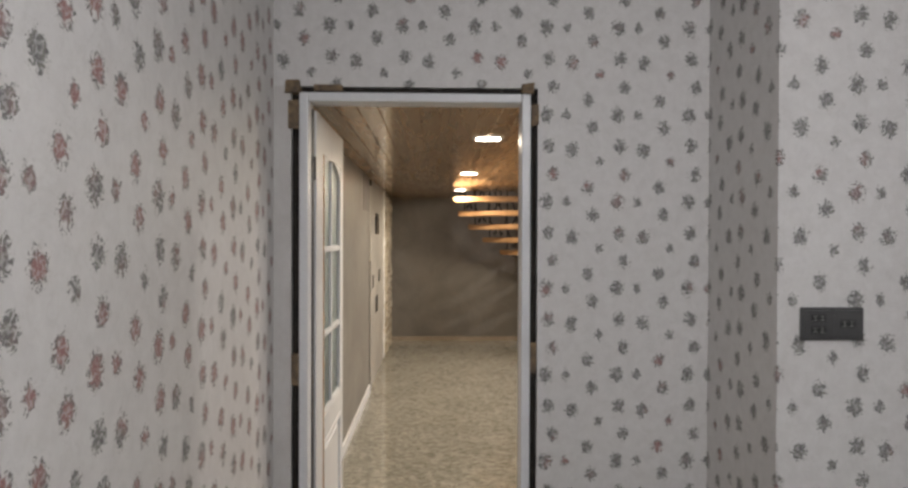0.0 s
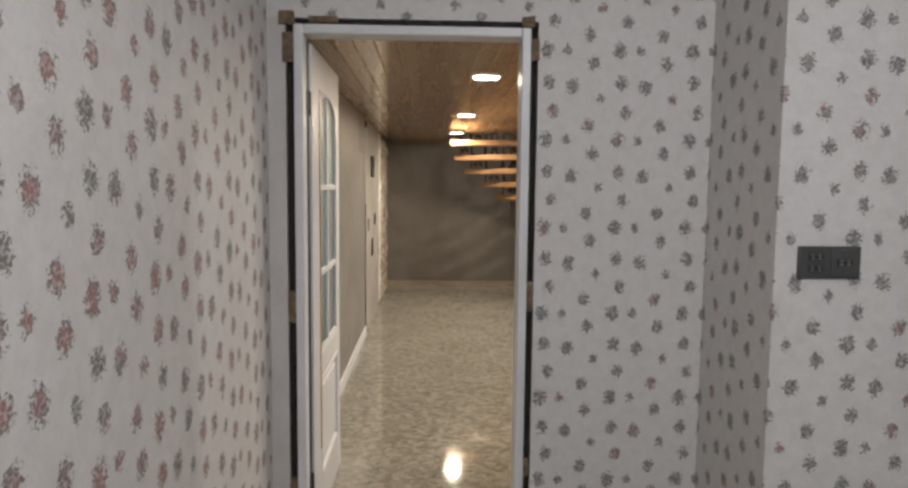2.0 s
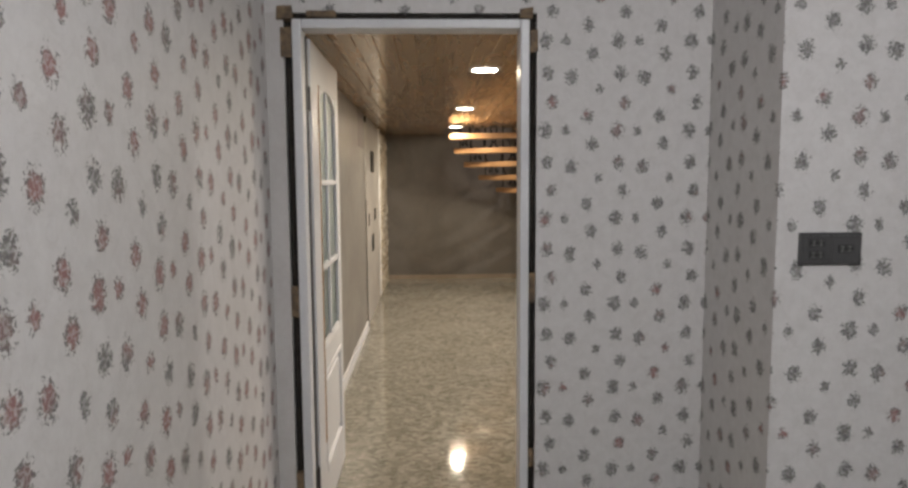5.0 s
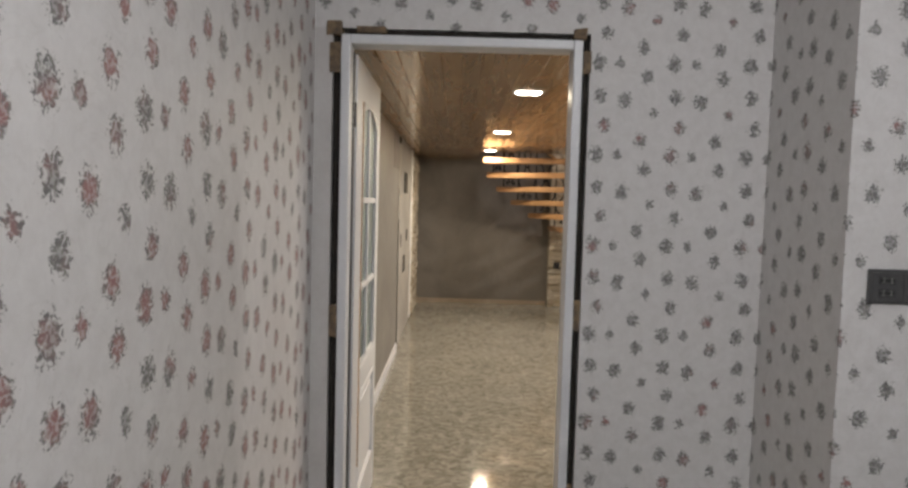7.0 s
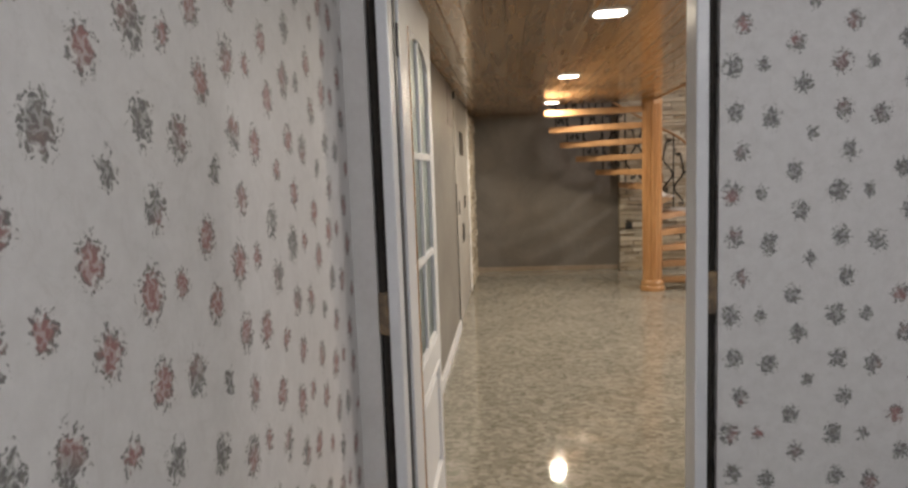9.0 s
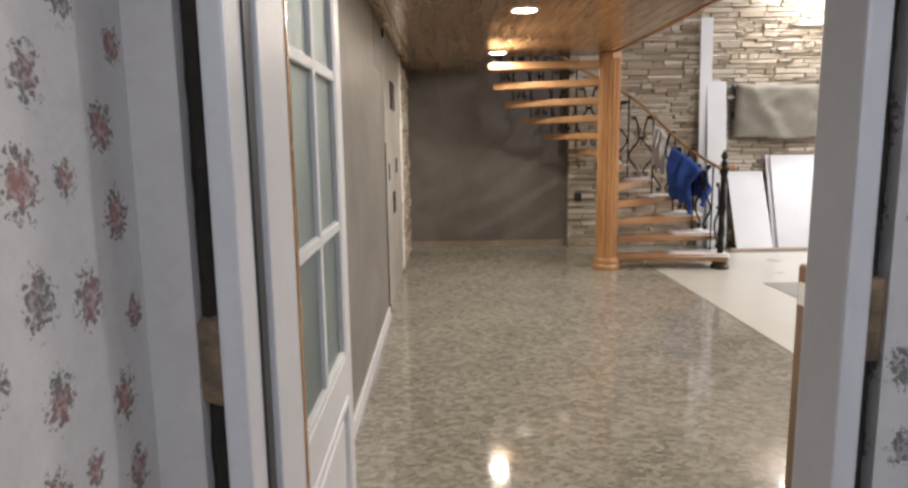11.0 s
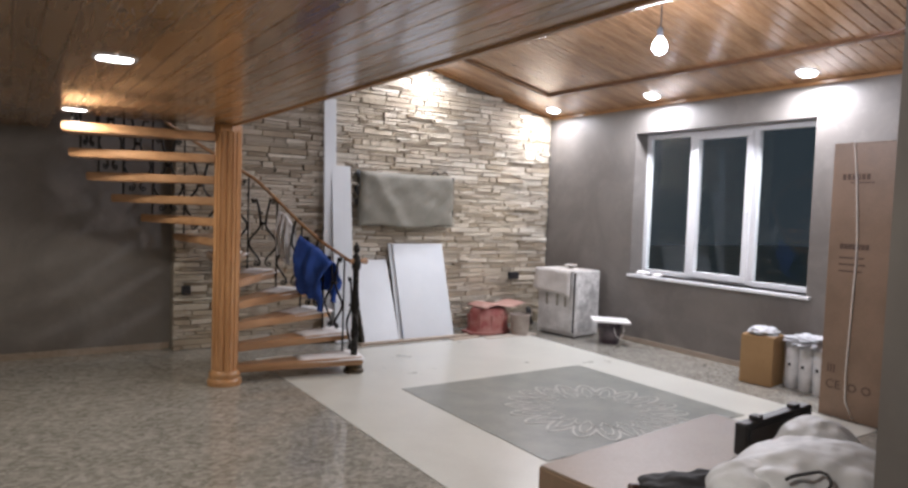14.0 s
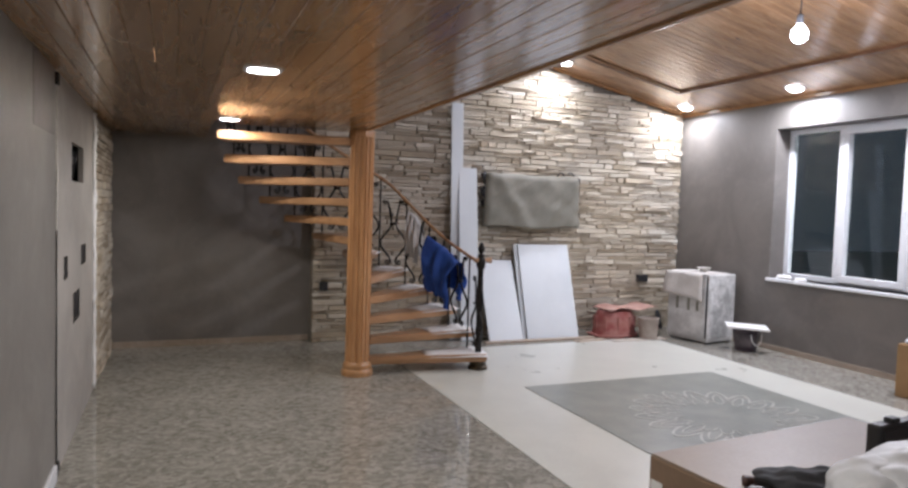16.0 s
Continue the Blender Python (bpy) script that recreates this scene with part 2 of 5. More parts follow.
TREADW = wood("stair_tread_wood", (0.50, 0.285, 0.135), (0.36, 0.195, 0.085), "X", 0.3, "object", knots=False)
STONE = stone_mat()
GROUT = plain("dark_grout", (0.20, 0.175, 0.14), (0.28, 0.25, 0.205), 0.9, 20.0, bump=0.3)
WHITE = plain("white_paint", (0.66, 0.67, 0.70), (0.72, 0.73, 0.75), 0.38, 3.0, bump=0.02)
PVC = plain("white_pvc", (0.76, 0.77, 0.78), (0.80, 0.81, 0.82), 0.25, 3.0, bump=0.02)
PANELW = plain("white_laminate", (0.62, 0.65, 0.67), (0.68, 0.71, 0.73), 0.35, 2.0, bump=0.02)
FOAM = plain("old_foam_and_plaster", (0.30, 0.21, 0.12), (0.11, 0.085, 0.065), 0.9, 22.0, bump=0.8, dist=0.01)
GAP = plain("dark_gap", (0.016, 0.014, 0.012), (0.035, 0.028, 0.022), 0.95, 20.0, bump=0.3)
IRON = plain("wrought_iron", (0.016, 0.015, 0.014), (0.03, 0.027, 0.024), 0.42, 30.0, 0.7, 0.2)
GOLDIRON = plain("patinated_iron", (0.10, 0.075, 0.04), (0.035, 0.03, 0.025), 0.4, 40.0, 0.8, 0.2)
BLACKP = plain("black_plastic", (0.018, 0.018, 0.02), (0.028, 0.028, 0.03), 0.45, 12.0)
SOCKET = plain("graphite_plastic", (0.062, 0.062, 0.064), (0.078, 0.078, 0.08), 0.35, 12.0, bump=0.03)
SOCKDARK = plain("dark_insert", (0.022, 0.022, 0.024), (0.032, 0.032, 0.034), 0.4, 12.0)
SOCKLINE = plain("pale_contact", (0.20, 0.20, 0.19), (0.26, 0.26, 0.25), 0.4, 12.0)
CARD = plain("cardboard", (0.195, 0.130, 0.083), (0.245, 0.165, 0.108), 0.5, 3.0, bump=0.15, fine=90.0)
CARDD = plain("printed_dark_brown", (0.075, 0.047, 0.032), (0.105, 0.066, 0.045), 0.8, 20.0)
TAPE = plain("clear_tape", (0.50, 0.42, 0.32), (0.56, 0.48, 0.38), 0.2, 6.0)
STRAP = plain("white_strap", (0.62, 0.58, 0.52), (0.70, 0.66, 0.60), 0.4, 20.0)
BLUE = plain("blue_cloth", (0.014, 0.05, 0.24), (0.025, 0.08, 0.36), 0.75, 9.0, bump=0.4)
DUSTY = plain("dusty_white_metal", (0.44, 0.43, 0.41), (0.70, 0.69, 0.67), 0.7, 5.0, bump=0.3)
SHEET = plain("grey_dust_sheet", (0.195, 0.185, 0.145), (0.25, 0.236, 0.19), 0.6, 5.0, bump=0.2)
PAPERW = plain("white_cover_paper", (0.70, 0.685, 0.66), (0.78, 0.77, 0.75), 0.7, 8.0, bump=0.2)
BAGW = plain("white_plastic_bag", (0.50, 0.51, 0.53), (0.58, 0.59, 0.61), 0.50, 9.0, bump=0.35, dist=0.006)
REDP = plain("red_plastic", (0.24, 0.050, 0.042), (0.36, 0.17, 0.14), 0.6, 9.0, bump=0.1)
DUSTR = plain("dusty_grey_metal", (0.30, 0.25, 0.21), (0.42, 0.36, 0.31), 0.7, 9.0, bump=0.2)
PALEG = glow("lit_diffuser", (1.0, 0.93, 0.80), 14.0)
BULBG = glow("lit_bulb", (1.0, 0.97, 0.93), 24.0)
PANE = glass("window_glass", (0.9, 0.95, 0.93))
FROST = glass("frosted_door_glass", (0.50, 0.60, 0.60), 0.5)
OUTSIDE = plain("assumed_pale_ground", (0.30, 0.33, 0.31), (0.42, 0.45, 0.42), 0.95, 1.0)

# ---------------------------------------------------------------- building helpers


def box(bm, x0, x1, y0, y1, z0, z1, m=None):
    vs = [bm.verts.new((x, y, z)) for z in (z0, z1) for y in (y0, y1) for x in (x0, x1)]
    for f in ((0, 2, 3, 1), (4, 5, 7, 6), (0, 1, 5, 4), (2, 6, 7, 3), (0, 4, 6, 2), (1, 3, 7, 5)):
        bm.faces.new([vs[i] for i in f])
    if m is not None:
        bmesh.ops.transform(bm, matrix=m, verts=vs)
    return vs


def rounded(x0, x1, y0, y1, z0, z1, r=0.004, seg=2, m=None):
    bm = bmesh.new()
    box(bm, x0, x1, y0, y1, z0, z1, m)
    if r:
        bmesh.ops.bevel(bm, geom=bm.edges[:], offset=r, segments=seg, affect="EDGES", profile=0.6)
    return bm


def turned(profile, seg=20, m=None, bm=None, cap=True):
    """A turned body from (radius, height) pairs."""
    bm = bm or bmesh.new()
    rings = []
    for r, z in profile:
        rings.append([bm.verts.new((r * math.cos(2 * math.pi * i / seg), r * math.sin(2 * math.pi * i / seg), z)) for i in range(seg)])
    for a, b in zip(rings, rings[1:]):
        for i in range(seg):
            bm.faces.new((a[i], a[(i + 1) % seg], b[(i + 1) % seg], b[i]))
    if cap:
        bm.faces.new(list(reversed(rings[0])))
        bm.faces.new(rings[-1])
    if m is not None:
        bmesh.ops.transform(bm, matrix=m, verts=[v for ring in rings for v in ring])
    return bm


def tube(points, r, seg=6, bm=None):
    """A round bar along a line of points."""
    bm = bm or bmesh.new()
    pts = [Vector(p) for p in points]
    rings = []
    for i, p in enumerate(pts):
        d = (pts[min(i + 1, len(pts) - 1)] - pts[max(i - 1, 0)]).normalized()
        side = d.cross(Vector((0.31, 0.17, 0.93))).normalized()
        up = side.cross(d)
        rr = r[i] if isinstance(r, (list, tuple)) else r
        rings.append([bm.verts.new(p + rr * (math.cos(2 * math.pi * k / seg) * side + math.sin(2 * math.pi * k / seg) * up)) for k in range(seg)])
    for a, b in zip(rings, rings[1:]):
        for k in range(seg):
            bm.faces.new((a[k], a[(k + 1) % seg], b[(k + 1) % seg], b[k]))
    bm.faces.new(list(reversed(rings[0])))
    bm.faces.new(rings[-1])
    return bm


def mesh_of(name, bm, material, smooth=None):
    bmesh.ops.recalc_face_normals(bm, faces=bm.faces[:])
    me = bpy.data.meshes.new(name)
    bm.to_mesh(me)
    bm.free()
    me.materials.append(material)
    if smooth is not None:
        me.polygons.foreach_set("use_smooth", [True] * len(me.polygons))
        if smooth < 180:
            me.set_sharp_from_angle(angle=radians(smooth))
    return me


def part(name, bm, material, parent=None, label="", smooth=None):
    ob = new(name, mesh_of(name, bm, material, smooth))
    if parent is not None:
        ob.parent = parent
    return tagged(ob, label)


def thing(name, label, category, group="", at=None):
    ob = new(name)
    ob.empty_display_size = 0.1
    if at is not None:
        ob.matrix_world = at
    return tagged(ob, label, category, group)


def structure(name, bm, material, label, smooth=None):
    return tagged(part(name, bm, material, None, label, smooth), kind="structure", category=name.split("_")[0])


def blob(rx, ry, rz, bumps, seed, sub=4, flat=None):
    """A lumpy closed body; flat: the height under which it is pressed level."""
    bm = bmesh.new()
    bmesh.ops.create_icosphere(bm, subdivisions=sub, radius=1.0)
    o = Vector((seed * 3.1, seed * 1.7, seed * 0.9))
    for v in bm.verts:
        d = 1.0
        for amp, f in bumps:
            d += amp * noise.noise(v.co * f + o)
        c = v.co * d
        v.co = Vector((c.x * rx, c.y * ry, c.z * rz))
        if flat is not None and v.co.z < flat:
            v.co.z = flat + 0.05 * (v.co.z - flat)
    return bm


# ---------------------------------------------------------------- bedroom shell
bm = bmesh.new()
box(bm, -0.22, -0.095, -4.3, 0.0, 0, 2.6)
structure("wall_bedroom_west", bm, PAPER_WEST, "pale wallpaper printed with small flower bunches")
bm = bmesh.new()
G = 0.031   # gap round the frame
box(bm, -0.22, -G, 0.0, 0.10, DH + 0.022, 2.6)
box(bm, DW + 0.027, 1.55, 0.0, 0.10, 0, 2.6)
box(bm, -G, DW + 0.027, 0.0, 0.10, DH + 0.022, 2.6)
structure("wall_bedroom_north", bm, PAPER, "flower wallpaper round the rough door opening")
bm = bmesh.new()
box(bm, -0.22, -G, 0.0, 0.10, 0, DH + 0.022)
structure("wall_bedroom_return", bm, plain("bare_pale_plaster", (0.55, 0.53, 0.52), (0.62, 0.605, 0.595), 0.7, 6.0, bump=0.2), "plain pale plaster strip beside the door frame")
bm = bmesh.new()
box(bm, 1.55, 4.2, -0.52, 0.10, 0, 2.6)
structure("wall_bedroom_pier", bm, PAPER_PIER, "projecting wall with flower wallpaper and an outlet")
bm = bmesh.new()
box(bm, 4.2, 4.35, -4.3, 0.0, 0, 2.6)
structure("wall_bedroom_east", bm, PAPER, "pale flower wallpaper")
bm = bmesh.new()
box(bm, -0.22, 4.35, -4.45, -4.3, 0, 2.6)
structure("wall_bedroom_south", bm, PAPER, "pale flower wallpaper")
bm = bmesh.new()
box(bm, -0.22, 4.35, -4.45, 0.10, 2.6, 2.75)
structure("ceiling_bedroom", bm, PVC, "plain white ceiling")
bm = bmesh.new()
box(bm, -0.22, 4.35, -4.45, 0.05, -0.12, 0)
structure("floor_bedroom", bm, LINO, "beige speckled linoleum")

# ---------------------------------------------------------------- hall shell
bm = bmesh.new()
box(bm, -0.40, XR + 0.4, 0.05, YB + 0.2, -0.12, 0)
structure("floor", bm, LINO, "glossy beige speckled linoleum")
bm = bmesh.new()
box(bm, 2.36, 5.60, 2.42, 6.40, 0.0, 0.004)
structure("floor_band", bm, CREAM, "plain cream floor band")
RX0, RX1, RY0, RY1 = 3.08, 5.03, 3.10, 4.86
bm = bmesh.new()
box(bm, RX0, RX1, RY0, RY1, 0.004, 0.008)
structure("floor_medallion", bm, RUGTILE, "grey floor panel with a round petal ornament")

# left wall: plaster, then plasterboard with cut-outs
bm = bmesh.new()
box(bm, -0.30, XL, 0.10, 3.12, 0, ZC + 0.02)
structure("wall_west", bm, GREYW, "grey decorative plaster wall")
bm = bmesh.new()
box(bm, -0.30, XL, 3.12, 3.98, 0, ZC + 0.02)
structure("wall_west_patch", bm, GREYW, "grey plaster wall with pale filler patches")
HOLES = [(4.56, 5.10, 1.53, 1.755), (4.25, 4.41, 0.98, 1.11), (4.98, 5.24, 1.00, 1.13), (4.62, 4.92, 0.68, 0.865)]


def wall_with_holes(y0, y1, z0, z1, x0, x1, holes):
    bm = bmesh.new()
    ys = sorted({y0, y1, *[v for h in holes for v in h[:2]]})
    zs = sorted({z0, z1, *[v for h in holes for v in h[2:]]})
    for a, b in zip(ys, ys[1:]):
        for c, d in zip(zs, zs[1:]):
            if not any(h[0] <= (a + b) / 2 <= h[1] and h[2] <= (c + d) / 2 <= h[3] for h in holes):
                box(bm, x0, x1, a, b, c, d)
    bmesh.ops.remove_doubles(bm, verts=bm.verts[:], dist=1e-5)
    return bm


structure("wall_west_board", wall_with_holes(3.98, 5.72, 0, ZC + 0.02, XL - 0.03, XL, HOLES), BOARD, "bare plasterboard with cut-outs for boxes")
bm = bmesh.new()
box(bm, -0.30, XL - 0.06, 3.98, YB, 0, ZC + 0.02)
structure("wall_west_backing", bm, GAP, "dark cavity behind the plasterboard")
bm = bmesh.new()
box(bm, XL - 0.2, XL - 0.012, 5.72, YB, 0, ZC + 0.02)
structure("wall_west_stone_bed", bm, GROUT, "grouted bed of the stone strip")
bm = bmesh.new()
box(bm, -0.30, XR + 0.25, YB, YB + 0.2, 0, 4.3)
structure("wall_north", bm, GREY, "grey decorative plaster back wall")
bm = bmesh.new()
box(bm, 1.76, XR, YS + 0.03, YB, 0, 4.25)
structure("wall_north_stone_bed", bm, GROUT, "grouted bed of the stone wall")
# window wall
WY0, WY1, WZ0, WZ1 = 3.495, 5.59, 0.79, 2.415
bm = wall_with_holes(0.1, YB, 0, 2.80, XR, XR + 0.30, [(WY0, WY1, WZ0, WZ1)])
structure("wall_east", bm, GREY, "grey decorative plaster wall with a window")
bm = bmesh.new()
box(bm, 1.551, XR + 0.3, -0.05, 0.10, 0, 4.3)
box(bm, -0.3, 1.551, 0.0, 0.10, 2.6, 4.3)
structure("wall_south", bm, GREY, "grey plaster wall beside the door")
bm = bmesh.new()
box(bm, 1.42, 3.3, 0.102, 0.608, 0, ZC - 0.004)
structure("wall_south_pier", bm, GREY, "grey plaster pier beside the door")
bm = bmesh.new()
box(bm, XL, XL + 0.002, 3.40, 3.94, 1.74, ZC - 0.003)
structure("wall_west_bare_patch", bm, plaster("darker_plaster", (0.155, 0.142, 0.128), (0.115, 0.105, 0.095)), "darker plaster patch below the ceiling")
bm = bmesh.new()
box(bm, -0.45, -0.30, 0.0, YB + 0.2, 0, 4.4)
structure("wall_outer_west", bm, GREY, "grey plaster outer wall")

# ceilings of boards


def board_profile(bm, along, a0, a1, b0, b1, z, thick=0.014, v=0.005):
    """One board with bevelled long edges; along: the axis it runs on."""
    pts = [(b0, z + thick), (b0, z + v), (b0 + v, z), (b1 - v, z), (b1, z + v), (b1, z + thick)]
    ends = []
    for a in (a0, a1):
        ends.append([bm.verts.new((p, a, h) if along == "Y" else (a, p, h)) for p, h in pts])
    for i in range(6):
        bm.faces.new((ends[0][i], ends[0][(i + 1) % 6], ends[1][(i + 1) % 6], ends[1][i]))
    bm.faces.new(ends[0])
    bm.faces.new(list(reversed(ends[1])))


bm = bmesh.new()
rng = random.Random(4)
w = 0.0925
x = -0.30
while x < LOFT - 0.03:
    x1 = min(x + w, LOFT - 0.028)
    cut = rng.uniform(2.2, 4.6)
    end = YB if x < 0.66 else 5.86
    board_profile(bm, "Y", 0.10, cut, x, x1 - 0.0010, ZC, v=0.0030)
    board_profile(bm, "Y", cut + 0.0015, end, x, x1 - 0.0010, ZC, v=0.0030)
    x += w
structure("ceiling", bm, CEIL_Y, "varnished pine boards under the loft")
bm = bmesh.new()
box(bm, -0.30, LOFT - 0.03, 0.10, 5.86, ZC + 0.016, ZC + 0.20)
box(bm, -0.30, 0.70, 5.86, YB, ZC + 0.016, ZC + 0.20)
structure("ceiling_loft_deck", bm, CEIL_Y, "loft deck of pine boards")
structure("trim_loft_edge", rounded(LOFT - 0.03, LOFT, 0.10, 5.86, ZC - 0.012, ZC + 0.24, 0.006), TRIMW, "varnished fascia along the loft edge")

SL = Matrix.Translation((XR, 0, ZR)) @ Matrix.Rotation(math.atan(SLOPE), 4, "Y")
LEN = (XR + 0.4) / math.cos(math.atan(SLOPE))
IX, IY = 0.66, 6.40     # border beside the window wall and beside the stone wall
bm = bmesh.new()
y = 0.10
while y < YS:
    y1 = min(y + 0.0925, YS + 0.1)
    if y1 <= IY + 0.02:
        board_profile(bm, "X", -LEN, -IX - 0.02, y, y1 - 0.0015, 0.022, v=0.006)
        board_profile(bm, "X", -IX + 0.02, 0.12, y, y1 - 0.0015, 0.0, v=0.003)
    else:
        board_profile(bm, "X", -LEN, 0.12, y, y1 - 0.0015, 0.0, v=0.002)
    y += 0.0925
bmesh.ops.transform(bm, matrix=SL, verts=bm.verts[:])
structure("ceiling_roof", bm, CEIL_X, "sloping ceiling of varnished pine boards")
bm = bmesh.new()
box(bm, -LEN, 0.25, 0.0, YB, 0.04, 0.16, SL)
structure("ceiling_roof_deck", bm, CEIL_X, "roof deck above the boards")
# Dark line of the tray's recess edge, put in as a brown strip.
bm = bmesh.new()
box(bm, -IX - 0.022, -IX + 0.022, 0.10, IY + 0.042, -0.006, 0.024, SL)
box(bm, -LEN, -IX + 0.022, IY + 0.018, IY + 0.06, -0.006, 0.024, SL)
structure("trim_ceiling_tray", bm, plain("dark_brown_trim", (0.15, 0.075, 0.035), (0.20, 0.10, 0.05), 0.35, 9.0), "dark brown strip along the edge of the ceiling tray")
bm = bmesh.new()
box(bm, -LEN, 0.0, YS - 0.03, YS + 0.02, -0.028, 0.0, SL)
structure("trim_roof_north", bm, TRIMW, "varnished cornice above the stone wall")
bm = bmesh.new()
box(bm, XR - 0.03, XR, 0.10, YS, ZR - 0.035, ZR - 0.002)
structure("trim_roof_east", bm, TRIMW, "varnished cornice above the window wall")
bm = bmesh.new()
box(bm, XR - 0.014, XR, 0.10, YS, 0, 0.055)
PALEW = wood("pale_baseboard", (0.40, 0.33, 0.26), (0.33, 0.265, 0.20), "Y", 0.45, knots=False, coat=0.0)
structure("baseboard_east", bm, PALEW, "narrow wooden baseboard")
bm = bmesh.new()
box(bm, XL, 1.75, YB - 0.014, YB, 0, 0.06)
structure("baseboard_north", bm, PALEW, "narrow wooden baseboard")
structure("baseboard_west", rounded(XL, XL + 0.016, 0.12, 3.93, 0, 0.085, 0.004), WHITE, "white baseboard ending at the bare board")

# ---------------------------------------------------------------- door
door = tagged(thing("door_1", "white half-glazed door standing open in an unfinished opening", "door"), kind="structure")
FW = 0.034


def frame_bar(x0, x1, z0, z1):
    """A frame member with a rounded face."""
    return rounded(x0, x1, -0.006, 0.10, z0, z1, 0.006)


part("frame_jamb", frame_bar(0, FW, 0, DH), WHITE, door)
part("frame_jamb", frame_bar(DW - FW, DW, 0, DH), WHITE, door)
part("frame_head", rounded(FW, DW - FW, -0.006, 0.10, DH - FW, DH, 0.006), WHITE, door)

HINGE = pose(0.008, 0.106, 0, 0, 0, 0.3)
LT, LW, LZ0, LZ1 = 0.038, 0.790, 0.012, 1.992
GZ0, GZ1 = 0.74, 1.84
S1, S2 = 0.180, 0.085
leaf_root = part("leaf", rounded(0, LT, 0, S1, LZ0, LZ1, 0.004, m=HINGE), WHITE, door, "white glazed door leaf, opened to the wall")
for nm, a, b, c, d in (("stile", LW - S2, LW, LZ0, LZ1), ("rail", S1, LW - S2, LZ0, 0.20), ("rail", S1, LW - S2, GZ0 - 0.105, GZ0), ("rail", S1, LW - S2, GZ1, LZ1)):
    part(nm, rounded(0, LT, a, b, c, d, 0.004, m=HINGE), WHITE, leaf_root)
part("lower_panel", rounded(0.012, LT - 0.012, S1, LW - S2, 0.20, GZ0 - 0.105, 0.002, m=HINGE), WHITE, leaf_root)
part("raised_field", rounded(0.006, LT - 0.004, S1 + 0.05, LW - S2 - 0.05, 0.25, GZ0 - 0.155, 0.008, m=HINGE), WHITE, leaf_root)
for p0, p1, z0, z1 in ((S1, S1 + 0.02, 0.20, GZ0 - 0.105), (LW - S2 - 0.02, LW - S2, 0.20, GZ0 - 0.105), (S1 + 0.02, LW - S2 - 0.02, 0.20, 0.22), (S1 + 0.02, LW - S2 - 0.02, GZ0 - 0.125, GZ0 - 0.105)):
    part("panel_moulding", rounded(0.002, LT + 0.004, p0, p1, z0, z1, 0.005, m=HINGE), WHITE, leaf_root)
part("glass_pane", rounded(0.017, 0.023, S1, LW - S2, GZ0, GZ1, 0.0, m=HINGE), FROST, leaf_root, "frosted glass pane")
# arched head of the glazing
bm = bmesh.new()
mid, half = (S1 + LW - S2) / 2, (LW - S1 - S2) / 2
low = []
for i in range(17):
    a = -1 + 2 * i / 16
    low.append((mid + half * a, GZ1 - 0.11 * (1 - math.sqrt(max(0.0, 1 - 0.93 * a * a)))))
for xx in (0.003, LT - 0.003):
    top = [bm.verts.new(HINGE @ Vector((xx, p, GZ1 + 0.004))) for p, _ in low]
    bot = [bm.verts.new(HINGE @ Vector((xx, p, q))) for p, q in low]
    for i in range(16):
        bm.faces.new((top[i], top[i + 1], bot[i + 1], bot[i]))
bm.verts.ensure_lookup_table()
for i in range(16):
    bm.faces.new((bm.verts[17 + i], bm.verts[17 + i + 1], bm.verts[51 + i + 1], bm.verts[51 + i]))
part("arch", bm, WHITE, leaf_root)
part("muntin", rounded(0.004, LT - 0.004, mid - 0.014, mid + 0.014, GZ0, GZ1, 0.005, m=HINGE), WHITE, leaf_root)
for zz in (1.08, 1.445):
    for p0, p1 in ((S1, mid - 0.014), (mid + 0.014, LW - S2)):
        part("muntin", rounded(0.004, LT - 0.004, p0, p1, zz - 0.013, zz + 0.013, 0.005, m=HINGE), WHITE, leaf_root)
for p0, p1, z0, z1 in ((S1, S1 + 0.014, GZ0, GZ1), (LW - S2 - 0.014, LW - S2, GZ0, GZ1), (S1 + 0.014, LW - S2 - 0.014, GZ0, GZ0 + 0.016)):
    part("glazing_bead", rounded(0.003, LT - 0.002, p0, p1, z0, z1, 0.004, m=HINGE), WHITE, leaf_root)
# Brown strip: the warm light caught on the bevel, put into colour.
part("bare_edge", rounded(LT - 0.002, LT + 0.003, S1 - 0.016, S1 - 0.002, GZ0 - 0.4, GZ1, 0.001, m=HINGE), TRIMW, leaf_root, "brown strip painted for warm light on the bevel")
for zz in (0.22, 1.72):
    hinge = part("hinge", turned([(0.008, 0), (0.008, 0.09)], 12, Matrix.Translation((FW + 0.004, 0.094, zz))), BLACKP, door, "dark steel hinge")
    part("hinge_leaf", rounded(FW - 0.001, FW + 0.003, 0.060, 0.092, zz, zz + 0.09, 0.001), BLACKP, hinge)
# Black strip paints the shade of the gap between jamb and leaf.
part("hinge_gap", rounded(FW, FW + 0.004, 0.066, 0.100, 0.0, DH - FW - 0.014, 0.001), BLACKP, door, "black strip for the shaded gap on the hinge side")

# the ragged gap round the frame
rng = random.Random(8)


